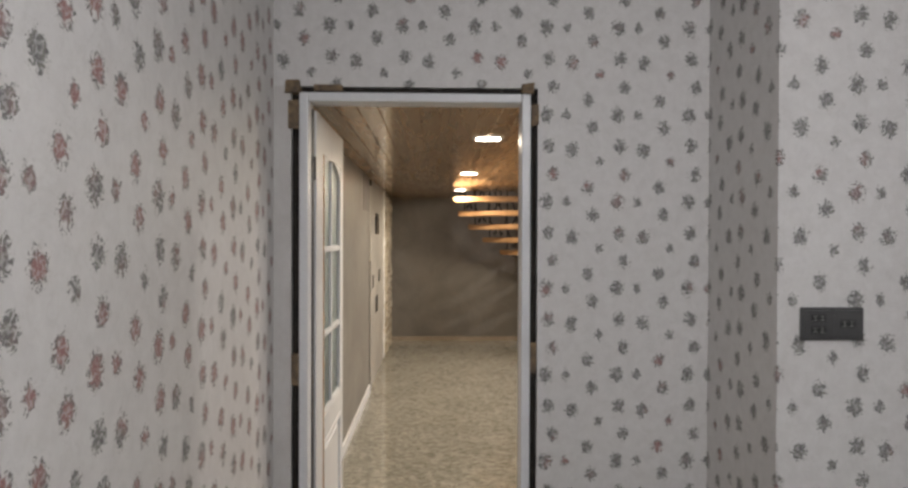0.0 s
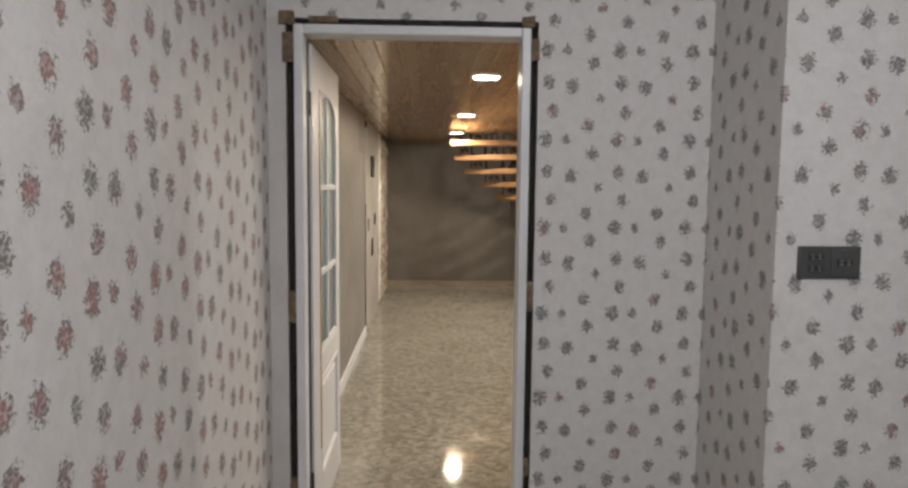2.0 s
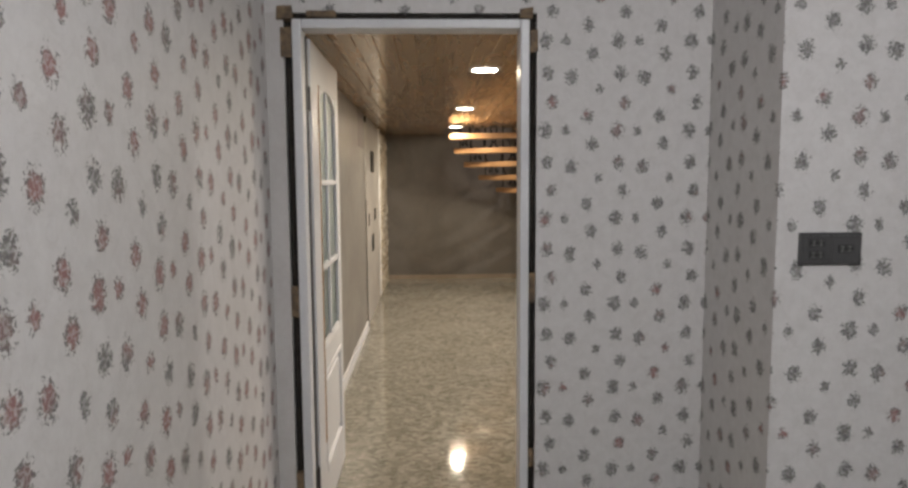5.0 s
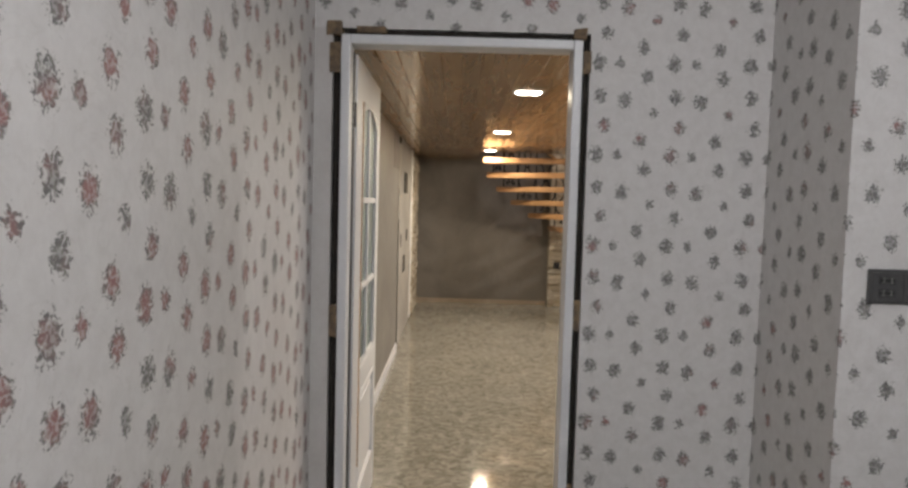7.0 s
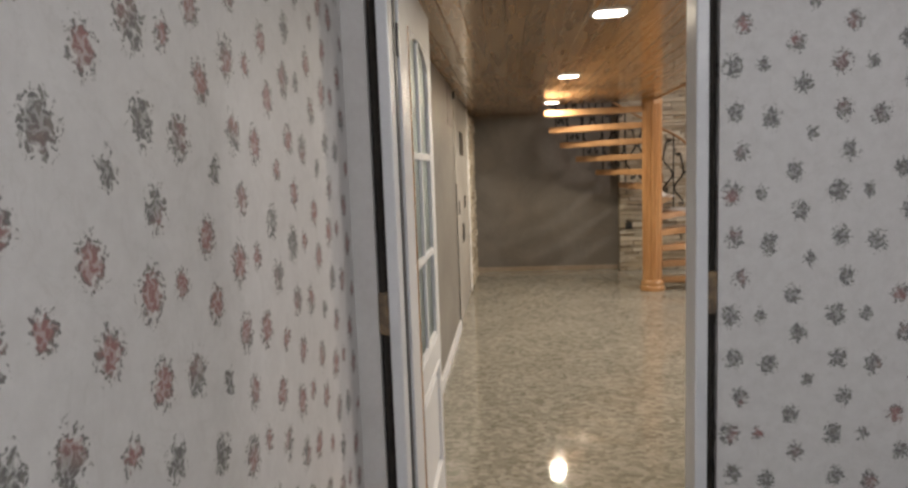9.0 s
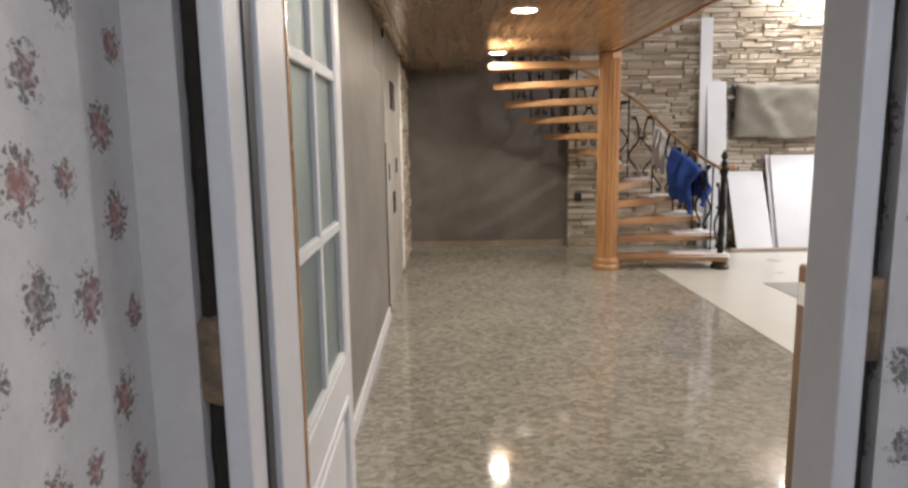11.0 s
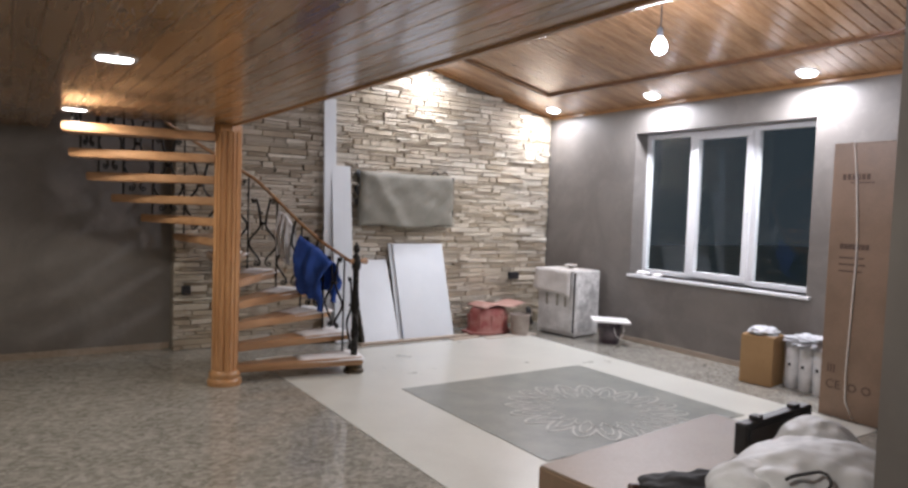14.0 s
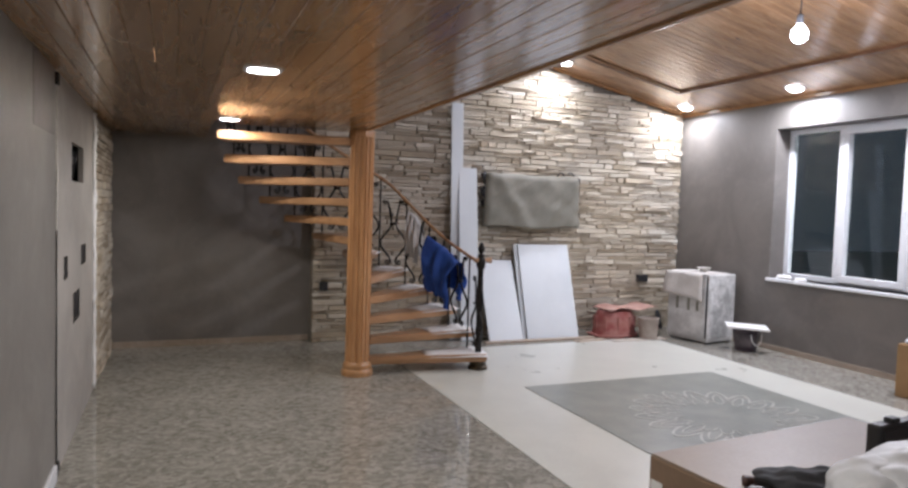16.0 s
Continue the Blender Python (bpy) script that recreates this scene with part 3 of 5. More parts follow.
def ragged(bm, x0, x1, z0, z1, y0, n, vertical):
    """A strip with a torn face and edges."""
    rows = []
    for i in range(n + 1):
        f = i / n
        j = [rng.uniform(-0.004, 0.004) for _ in range(4)]
        if vertical:
            z = z0 + f * (z1 - z0)
            rows.append([bm.verts.new((x0 + j[0], y0, z)), bm.verts.new((x0 + (x1 - x0) * 0.4, y0 - 0.012 + j[1], z)), bm.verts.new((x1 + j[2] * 0.3, y0 + j[3], z))])
        else:
            x = x0 + f * (x1 - x0)
            rows.append([bm.verts.new((x, y0, z0)), bm.verts.new((x, y0 - 0.006 + j[1], (z0 + z1) / 2)), bm.verts.new((x, y0, z1 + j[2] * 1.4))])
    for a, b in zip(rows, rows[1:]):
        for k in range(2):
            bm.faces.new((a[k], a[k + 1], b[k + 1], b[k]))


bm = bmesh.new()
ragged(bm, -G - 0.004, 0.001, 0, DH + 0.02, 0.030, 60, True)
ragged(bm, DW - 0.001, DW + 0.030, 0, DH + 0.02, 0.030, 60, True)
ragged(bm, -G, DW + G, DH - 0.001, DH + 0.024, 0.020, 40, False)
part("packing_gap", bm, GAP, door, "dark unfilled gap round the frame", smooth=60)
for x0, x1, z0, z1, y0 in ((-0.050, 0.003, DH - 0.006, DH + 0.045, -0.012), (-0.040, 0.0, DH - 0.135, DH - 0.03, -0.004), (0.05, 0.16, DH + 0.004, DH + 0.024, -0.004),
                           (DW - 0.035, DW + 0.012, DH + 0.002, DH + 0.04, -0.010), (DW + 0.002, DW + 0.030, DH - 0.12, DH - 0.04, -0.002),
                           (-0.034, 0.0, 0.94, 1.06, 0.004), (-0.034, 0.0, 0.24, 0.33, 0.006), (DW, DW + 0.026, 0.98, 1.10, 0.004), (DW, DW + 0.024, 0.33, 0.40, 0.008)):
    bm = rounded(x0, x1, y0, y0 + 0.04, z0, z1, 0.005)
    for v in bm.verts:
        v.co += Vector((0.006 * noise.noise(v.co * 31), 0.004 * noise.noise(v.co * 27 + Vector((3, 1, 2))), 0.012 * noise.noise(v.co * 23)))
    part("foam_packing", bm, FOAM, door, "rough brown packing and filler")
part("threshold", rounded(FW, DW - FW, 0.0, 0.10, 0, 0.006, 0.003), TRIMW, door, "low wooden threshold")

# ---------------------------------------------------------------- outlet on the pier
outlet = thing("wall_outlet", "dark graphite double outlet plate on the wallpaper", "outlet")
OX0, OX1, OZ0, OZ1, OY = 1.618, 1.812, 1.190, 1.290, -0.52
part("plate", rounded(OX0, OX1, OY - 0.011, OY, OZ0, OZ1, 0.004), SOCKET, outlet)
for x0, x1 in ((OX0 + 0.010, (OX0 + OX1) / 2 - 0.004), ((OX0 + OX1) / 2 + 0.004, OX1 - 0.010)):
    part("insert", rounded(x0, x1, OY - 0.0135, OY - 0.010, OZ0 + 0.009, OZ1 - 0.009, 0.003), SOCKET, outlet)
for cx, cz in ((OX0 + 0.052, OZ1 - 0.032), (OX0 + 0.052, OZ0 + 0.032), (OX1 - 0.052, OZ0 + 0.050)):
    jack = part("jack", rounded(cx - 0.024, cx + 0.024, OY - 0.0165, OY - 0.013, cz - 0.012, cz + 0.012, 0.002), SOCKDARK, outlet, "dark jack")
    for s in (-1, 1):
        bm = bmesh.new()
        for zz in (-0.0075, 0.0065):
            box(bm, cx + s * 0.011 - 0.0085, cx + s * 0.011 + 0.0085, OY - 0.0178, OY - 0.0162, cz + zz, cz + zz + 0.0015)
        box(bm, cx + s * 0.011 - 0.001, cx + s * 0.011 + 0.001, OY - 0.0178, OY - 0.0162, cz - 0.0058, cz + 0.0063)
        part("contact", bm, SOCKLINE, jack)

# ---------------------------------------------------------------- lamps


def spot_lamp(m, colour_label, square):
    lamp = thing("ceiling_spot", colour_label, "ceiling lamp", "recessed ceiling spots", at=m)
    seg = 28
    w = 1.0 if square else 1.16
    bm = turned([(0.088 * w, 0.0), (0.088 * w, -0.006), (0.080 * w, -0.010), (0.071 * w, -0.008), (0.071 * w, 0.0)], seg, cap=False)
    if square:
        for v in bm.verts:
            a = math.atan2(v.co.y, v.co.x)
            k = 1 / (abs(math.cos(a)) ** 4 + abs(math.sin(a)) ** 4) ** 0.25
            v.co.x *= k
            v.co.y *= k
    part("rim", bm, PVC, lamp, "white trim ring", smooth=50)
    bm = turned([(0.070, -0.002), (0.068, -0.006), (0.02, -0.0065)] if square else [(0.080, -0.004), (0.076, -0.016), (0.056, -0.029), (0.02, -0.034)], seg)
    if square:
        for v in bm.verts:
            a = math.atan2(v.co.y, v.co.x)
            k = 1 / (abs(math.cos(a)) ** 4 + abs(math.sin(a)) ** 4) ** 0.25
            v.co.x *= k
            v.co.y *= k
    part("diffuser", bm, PALEG, lamp, "glowing white diffuser")
    return lamp


first = spot_lamp(pose(*LOFT_SPOTS[0], ZC), "lit flush ceiling spot with a white rim", True)
for sx, sy in LOFT_SPOTS[1:]:
    copy_thing(first, pose(sx, sy, ZC))
first = spot_lamp(pose(ROOF_SPOTS[0][0], ROOF_SPOTS[0][1], roof_z(ROOF_SPOTS[0][0]), 0, math.degrees(math.atan(SLOPE))), "lit round spot in the sloping board ceiling", False)
for sx, sy in ROOF_SPOTS[1:]:
    copy_thing(first, pose(sx, sy, roof_z(sx), 0, math.degrees(math.atan(SLOPE))))
pend = thing("pendant_bulb", "bare lit bulb hanging on a black cable", "lamp")
part("cable", tube([(BULB[0] + 0.004 * math.sin(i), BULB[1], BULB[2] + 0.09 + i * (roof_z(BULB[0]) + 0.02 - BULB[2] - 0.09) / 8) for i in range(9)], 0.0045), BLACKP, pend)
part("lamp_holder", turned([(0.006, 0.12), (0.019, 0.11), (0.021, 0.06), (0.017, 0.052)], 16, Matrix.Translation(BULB)), BLACKP, pend, "black lamp holder", 40)
lit = part("bulb", turned([(0.015, 0.055), (0.024, 0.042), (0.044, 0.014), (0.050, -0.014), (0.044, -0.040), (0.025, -0.058), (0.004, -0.064)], 20, Matrix.Translation(BULB)), BULBG, pend, "glowing bulb", 180)
lit.visible_shadow = False

# Fixture added round the assumed bedroom light; it stays out of view.
bed = thing("bedroom_lamp", "assumed round ceiling lamp for the bedroom light, out of view", "ceiling lamp")
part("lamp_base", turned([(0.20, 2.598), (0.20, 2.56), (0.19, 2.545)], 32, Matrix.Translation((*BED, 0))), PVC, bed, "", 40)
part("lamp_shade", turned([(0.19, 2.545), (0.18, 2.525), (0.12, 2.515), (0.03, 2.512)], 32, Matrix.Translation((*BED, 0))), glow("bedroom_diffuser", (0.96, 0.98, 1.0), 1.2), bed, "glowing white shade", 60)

# ---------------------------------------------------------------- window
win = tagged(thing("window_1", "white three-part plastic window, dark night outside", "window"), kind="structure")
FX = XR + 0.20


def win_box(name, y0, y1, z0, z1, x0=FX, x1=FX + 0.065, parent=win, mat=PVC, r=0.006):
    return part(name, rounded(x0, x1, y0, y1, z0, z1, r), mat, parent)


t = 0.055
M1, M2 = 4.945, 4.205
win_box("window_frame", WY0, WY1, WZ1 - t, WZ1)
win_box("window_frame", WY0, WY1, WZ0, WZ0 + t)
win_box("window_frame", WY0, WY0 + t, WZ0 + t, WZ1 - t)
win_box("window_frame", WY1 - t, WY1, WZ0 + t, WZ1 - t)
win_box("mullion", M1 - 0.04, M1 + 0.04, WZ0 + t, WZ1 - t)
win_box("mullion", M2 - 0.04, M2 + 0.04, WZ0 + t, WZ1 - t)
for y0, y1, z0, z1 in ((M2 + 0.02, M1 - 0.02, WZ0 + 0.02, WZ0 + 0.09), (M2 + 0.02, M1 - 0.02, WZ1 - 0.10, WZ1 - 0.03), (M2 + 0.02, M2 + 0.085, WZ0 + 0.09, WZ1 - 0.10), (M1 - 0.085, M1 - 0.02, WZ0 + 0.09, WZ1 - 0.10)):
    win_box("sash", y0, y1, z0, z1, FX - 0.022, FX + 0.05, r=0.008)
for y0, y1, z0, z1 in ((WY0 + t, M2 - 0.04, WZ0 + t, WZ1 - t), (M2 + 0.085, M1 - 0.085, WZ0 + 0.09, WZ1 - 0.10), (M1 + 0.04, WY1 - t, WZ0 + t, WZ1 - t)):
    p = win_box("pane", y0, y1, z0, z1, FX + 0.026, FX + 0.032, r=0, mat=PANE)
    p.visible_shadow = False
wh = win_box("window_handle", M2 + 0.045, M2 + 0.062, 1.42, 1.56, FX - 0.055, FX - 0.042, r=0.004)
win_box("handle_base", M2 + 0.042, M2 + 0.066, 1.535, 1.60, FX - 0.044, FX - 0.020, parent=wh, r=0.004)
for zz in (0.98, 2.20):
    win_box("hinge_cover", M1 - 0.018, M1 - 0.002, zz, zz + 0.08, FX - 0.034, FX - 0.012, r=0.004)
structure("window_sill", rounded(XR - 0.045, FX + 0.01, WY0 - 0.045, WY1 + 0.012, 0.757, 0.790, 0.008), PVC, "white plastic window sill with dust")
# Ground assumed outside; its pale tone is there to lighten the lower panes.
bm = bmesh.new()
box(bm, XR + 0.28, XR + 45, -20, 30, -0.55, -0.5)
structure("ground", bm, OUTSIDE, "assumed ground outside at night, pale to lighten the panes")
for i, (yy, ln, hh) in enumerate(((5.46, 0.19, 0.034), (5.25, 0.14, 0.022))):
    trash = part("rag", blob(0.05, ln / 2, hh, [(0.25, 2.2), (0.12, 5)], 11 + i, 3, -hh * 0.4), PAPERW, smooth=180)
    trash.location = (XR + 0.04, yy - 0.03, 0.790 + hh * 0.41)
    tagged(trash, "crumpled pale rag on the window sill", "rag")

# ---------------------------------------------------------------- spiral stair
stair = thing("spiral_staircase", "wooden spiral staircase with wrought-iron railing, treads partly covered", "staircase")
N, A0, STEP = 12, -10.5, 15.27
Z0, RISE = 0.150, 0.1685
RO = 1.15


def ring_pt(a, r, z):
    return Vector((CX + r * math.cos(radians(a)), CY + r * math.sin(radians(a)), z))


bm = bmesh.new()
seg = 96
prof = [(0.108, 0.10), (0.108, ZC - 0.06), (0.110, ZC - 0.055), (0.110, ZC - 0.002)]
rings = []
for r, z in prof:
    ring = []
    for i in range(seg):
        a = 2 * math.pi * i / seg
        rr = r - (0.011 if (i % 6) in (0, 1) and z < ZC - 0.057 else 0.0)
        k = math.cos(math.pi / 8) / math.cos((a % (math.pi / 4)) - math.pi / 8)
        ring.append(bm.verts.new((CX + rr * k * math.cos(a), CY + rr * k * math.sin(a), z)))
    rings.append(ring)
for a, b in zip(rings, rings[1:]):
    for i in range(seg):
        bm.faces.new((a[i], a[(i + 1) % seg], b[(i + 1) % seg], b[i]))
bm.faces.new(rings[-1])
part("column", bm, PINE, stair, "fluted pine column", 30)
part("column_base", turned([(0.134, 0), (0.136, 0.03), (0.130, 0.05), (0.120, 0.058), (0.124, 0.085), (0.116, 0.105), (0.100, 0.12)], 28, Matrix.Translation((CX, CY, 0))), PINE, stair, "", 35)


def tread_bm(thick=0.066, over=3.2):
    """A wedge tread along +x from the column, its front edge below the x axis."""
    bm = bmesh.new()
    span = STEP + over
    n = 7
    inner = [(0.10 * math.cos(radians(a)), 0.10 * math.sin(radians(a))) for a in (span + 22, span / 2, -22)]
    outer = [(RO * math.cos(radians(span * i / n)), RO * math.sin(radians(span * i / n))) for i in range(n + 1)]
    ring = inner + outer
    lo = [bm.verts.new((x, y, -thick)) for x, y in ring]
    hi = [bm.verts.new((x, y, 0)) for x, y in ring]
    bm.faces.new(hi)
    bm.faces.new(list(reversed(lo)))
    for i in range(len(ring)):
        j = (i + 1) % len(ring)
        bm.faces.new((lo[i], lo[j], hi[j], hi[i]))
    bmesh.ops.recalc_face_normals(bm, faces=bm.faces[:])
    bmesh.ops.bevel(bm, geom=[e for e in bm.edges if e.is_boundary is False and abs(e.calc_face_angle(0)) > 1.0], offset=0.009, segments=2, affect="EDGES")
    return bm


tread_me = mesh_of("tread", tread_bm(), TREADW)
for k in range(N):
    ob = new("tread", tread_me)
    ob.parent = stair
    ob.matrix_world = pose(CX, CY, Z0 + k * RISE, 0, 0, A0 + k * STEP)



def rail_sag(a):
    return math.sin(math.pi * (a + 4.5) / 66) if -4.5 < a < 61.5 else 0.0


def rail_r(a):
    return 1.085 - 0.065 * rail_sag(a)


def rail_z(a):
    return Z0 + (a - A0 - 9.5) / STEP * RISE + 0.845 - 0.115 * rail_sag(a)


hand = [ring_pt(a, rail_r(a), rail_z(a)) for a in np.arange(-4.5, 176, 4.0)]
part("handrail", tube(hand, 0.015, 10), TREADW, stair, "curved wooden handrail", 180)


def scroll(cx, cz, r0, turns, start, way, n=26):
    out = []
    for i in range(n):
        f = i / (n - 1)
        a = start + way * 2 * math.pi * turns * f
        r = r0 * (1 - 0.8 * f)
        out.append((cx + r * math.cos(a), cz + r * math.sin(a)))
    return out


def baluster_bm():
    """A vase of two wrought-iron S-bars with scrolled ends, in the plane y = 0, standing on z = 0."""
    bm = bmesh.new()
    for s in (-1, 1):
        line = []
        for i in range(31):
            f = i / 30
            half = 0.024 + 0.108 * math.sin(math.pi * min(1.0, f / 0.62)) ** 2 * (1 if f < 0.62 else 0) + 0.045 * max(0.0, (f - 0.62) / 0.38) ** 1.6
            line.append((s * half, 0, 0.06 + 0.62 * f))
        tube(line, 0.0105, 6, bm)
        tube([(x, 0, z) for x, z in scroll(s * 0.096, 0.655, 0.024, 1.2, 0.3 if s > 0 else math.pi - 0.3, s)], 0.0075, 5, bm)
        tube([(x, 0, z) for x, z in scroll(s * 0.058, 0.060, 0.028, 1.2, math.pi if s > 0 else 0.0, s)], 0.0075, 5, bm)
    turned([(0.004, 0.43), (0.036, 0.435), (0.036, 0.455), (0.004, 0.46)], 8, None, bm)
    return bm


bal_me = mesh_of("baluster", baluster_bm(), IRON, 180)
for k in range(N):
    a = A0 + (k + 0.45) * STEP
    ob = new("baluster", bal_me)
    ob.parent = stair
    p = ring_pt(a, rail_r(a), Z0 + k * RISE)
    ob.matrix_world = Matrix.Translation(p) @ pose(0, 0, 0, 0, 0, a + 90)

post_me = mesh_of("bar", tube([(0, 0, 0), (0, 0, 1)], 0.0085, 6), IRON)
for k in range(N):
    a = A0 + (k + 0.95) * STEP
    ob = new("bar", post_me)
    ob.parent = stair
    foot = Z0 + k * RISE - 0.07
    ob.matrix_world = Matrix.Translation(ring_pt(a, rail_r(a), foot)) @ Matrix.Diagonal((1, 1, rail_z(a) - foot, 1))

NX, NY = 2.975, 5.555
newel = part("newel_post", turned([(0.034, 0.10), (0.040, 0.13), (0.030, 0.16), (0.026, 0.30), (0.036, 0.33), (0.036, 0.36), (0.026, 0.39), (0.030, 0.55), (0.040, 0.60), (0.032, 0.66), (0.027, 0.72),
                                  (0.025, 0.90), (0.040, 0.93), (0.042, 0.99), (0.030, 1.01)], 14, Matrix.Translation((NX, NY, 0))), IRON, stair, "black cast-iron newel post", 40)
part("newel_base", turned([(0.088, 0), (0.090, 0.025), (0.072, 0.04), (0.076, 0.06), (0.058, 0.085), (0.036, 0.105)], 22, Matrix.Translation((NX, NY, 0.004))), GOLDIRON, newel, "patinated round foot", 35)
part("newel_cap", turned([(0.030, 1.01), (0.034, 1.03), (0.014, 1.05), (0.028, 1.075), (0.032, 1.095), (0.020, 1.125), (0.004, 1.15)], 16, Matrix.Translation((NX, NY, 0))), IRON, newel, "", 60)
part("newel_knob", turned([(0.018, -0.06), (0.024, -0.03), (0.026, 0.0), (0.02, 0.05), (0.028, 0.10)], 12, Matrix.Translation((NX, NY, 0.985)) @ pose(0, 0, 0, 0, 90, 4)), TREADW, newel, "end of the wooden handrail", 60)

# paper sheets on the lowest treads
rng = random.Random(21)
for k in range(6):
    bm = bmesh.new()
    r0 = 0.64 + rng.uniform(-0.07, 0.07) + 0.02 * k
    a1 = STEP + 1.5
    n, m_ = 9, 5
    grid = []
    for i in range(n):
        for j in range(m_):
            r = r0 + (RO + 0.008 - r0) * i / (n - 1)
            a = -1.1 + (a1 + 1.5) * j / (m_ - 1)
            q = Vector((r * math.cos(radians(a)), r * math.sin(radians(a)), 0.004 + 0.007 * abs(noise.noise(Vector((r * 9, a * 0.35, k * 3.3))))))
            if j == 0:
                q.z -= 0.022
                q.y -= 0.008
            grid.append(bm.verts.new(q))
    for i in range(n - 1):
        for j in range(m_ - 1):
            bm.faces.new((grid[i * m_ + j], grid[(i + 1) * m_ + j], grid[(i + 1) * m_ + j + 1], grid[i * m_ + j + 1]))
    sh = new("cover_sheet", mesh_of("cover_sheet", bm, PAPERW, 60))
    sh.modifiers.new("thick", "SOLIDIFY").thickness = 0.0015
    sh.matrix_world = pose(CX, CY, Z0 + k * RISE + 0.001, 0, 0, A0 + k * STEP)
    tagged(sh, "loose white protective sheet on a stair tread", "paper", "sheets on the treads")

# ---------------------------------------------------------------- floor ornament
bm = bmesh.new()


def flat_line(bm, pts, w, z0=0.008, z1=0.0105):
    """A thin inlaid line of width w along points in the floor."""
    pts = [Vector((p[0], p[1])) for p in pts]
    rows = []
    for i, p in enumerate(pts):
        d = (pts[min(i + 1, len(pts) - 1)] - pts[max(i - 1, 0)]).normalized()
        s = Vector((-d.y, d.x)) * w / 2
        rows.append([bm.verts.new((*(p + s), z0)), bm.verts.new((*(p + s), z1)), bm.verts.new((*(p - s), z1)), bm.verts.new((*(p - s), z0))])
    for a, b in zip(rows, rows[1:]):
        for k in range(3):
            bm.faces.new((a[k], a[k + 1], b[k + 1], b[k]))


OX, OY_ = 4.11, 3.72
NP = 20
for ring, (ra, rb, wid, lw) in enumerate(((0.48, 0.68, 0.092, 0.016), (0.42, 0.59, 0.046, 0.010), (0.32, 0.42, 0.05, 0.009))):
    for i in range(NP):
        a = 2 * math.pi * (i + 0.5 * (ring == 2)) / NP
        pts = []
        for j in range(13):
            f = -1 + 2 * j / 12
            r = rb - (rb - ra) * abs(f) ** 1.7
            off = wid * (1 - (1 - abs(f)) ** 1.4) * (1 if f > 0 else -1) * (0.4 + 0.6 * r / rb)
            aa = a + off / r
            pts.append((OX + r * math.cos(aa), OY_ + r * math.sin(aa)))
        flat_line(bm, pts, lw)
structure("floor_ornament", bm, INLAY, "pale petal ring inlaid in the grey floor panel")

# ---------------------------------------------------------------- leaning planks and panels


def slab(name, x0, x1, base_y, top_y, height, thick, label, category, group="", mat=PANELW, z0=0.006, skew=0.0):
    ang = math.atan2(top_y - base_y, height)
    ln = height / math.cos(ang)
    ob = part(name, rounded(x0, x1, 0, thick, 0, ln, 0.003), mat)
    ob.matrix_world = Matrix.Translation((0, base_y, z0)) @ Matrix.Rotation(-ang, 4, "X") @ Matrix.Rotation(skew, 4, "Y")
    return tagged(ob, label, category, group)


slab("laminate_board", 3.60, 4.015, 6.60, 6.975, 0.865, 0.018, "short white laminate panel leaning on the stone wall", "board", "leaning boards")
slab("laminate_board", 4.09, 4.755, 6.64, 6.970, 1.045, 0.018, "large white laminate panel leaning on the stone wall", "board", "leaning boards")
slab("laminate_board", 4.05, 4.715, 6.672, 7.000, 1.045, 0.018, "white laminate panel behind another one", "board", "leaning boards")
slab("white_plank", 3.235, 3.375, 6.85, 7.005, 2.60, 0.020, "tall narrow white plank leaning on the stone wall", "plank", "leaning planks")
slab("white_plank", 3.320, 3.540, 6.74, 6.965, 1.89, 0.020, "wide white plank leaning on the stone wall", "plank", "leaning planks")
bm = rounded(3.52, 4.90, 6.535, 6.595, 0.001, 0.022, 0.003)
tagged(part("wooden_batten", bm, PALEW), "pale dusty batten lying before the panels", "batten")
bm = rounded(4.62, 5.02, 6.48, 6.56, 0.001, 0.016, 0.003, m=pose(0.9, -0.7, 0, 0, 0, 8))
tagged(part("wooden_offcut", bm, PALEW), "short pale wooden offcut on the floor", "offcut")

# ---------------------------------------------------------------- covered screen on the stone wall
screen = thing("covered_screen", "wall-mounted screen wrapped in a grey dust sheet", "screen")
part("screen_body", rounded(3.72, 4.895, 6.955, 7.005, 1.33, 1.845, 0.01), BLACKP, screen)
part("wall_bracket", rounded(4.12, 4.42, 7.003, 7.06, 1.45, 1.70, 0.004), BLACKP, screen)
bm = bmesh.new()
NXg, NZg = 44, 24
SV = []
for j in range(NZg + 1):
    for i in range(NXg + 1):
        f, g = i / NXg, j / NZg
        xx = 3.655 + f * 1.225 - 0.02 * (1 - g) * (1 - 2 * f) * 1.0
        zz = 1.25 + g * 0.60 + 0.014 * math.sin(f * 9) * (1 - g) + 0.012 * abs(2 * f - 1) * g
        fold = 0.016 * noise.noise(Vector((f * 4.2 + g * 2.2, g * 2.4, 3))) + 0.010 * noise.noise(Vector((f * 11 - g * 5, g * 4, 7)))
        ridge = -0.022 * max(0, 1 - abs(f - 0.10 - 0.35 * (1 - g)) * 9) - 0.018 * max(0, 1 - abs(f - 0.92 + 0.30 * (1 - g)) * 9)
        edge = 0.035 * max(0, abs(2 * f - 1) - 0.93) / 0.07 + 0.04 * max(0, g - 0.94) / 0.06
        SV.append(bm.verts.new((xx, 6.925 + fold + ridge + edge, zz)))
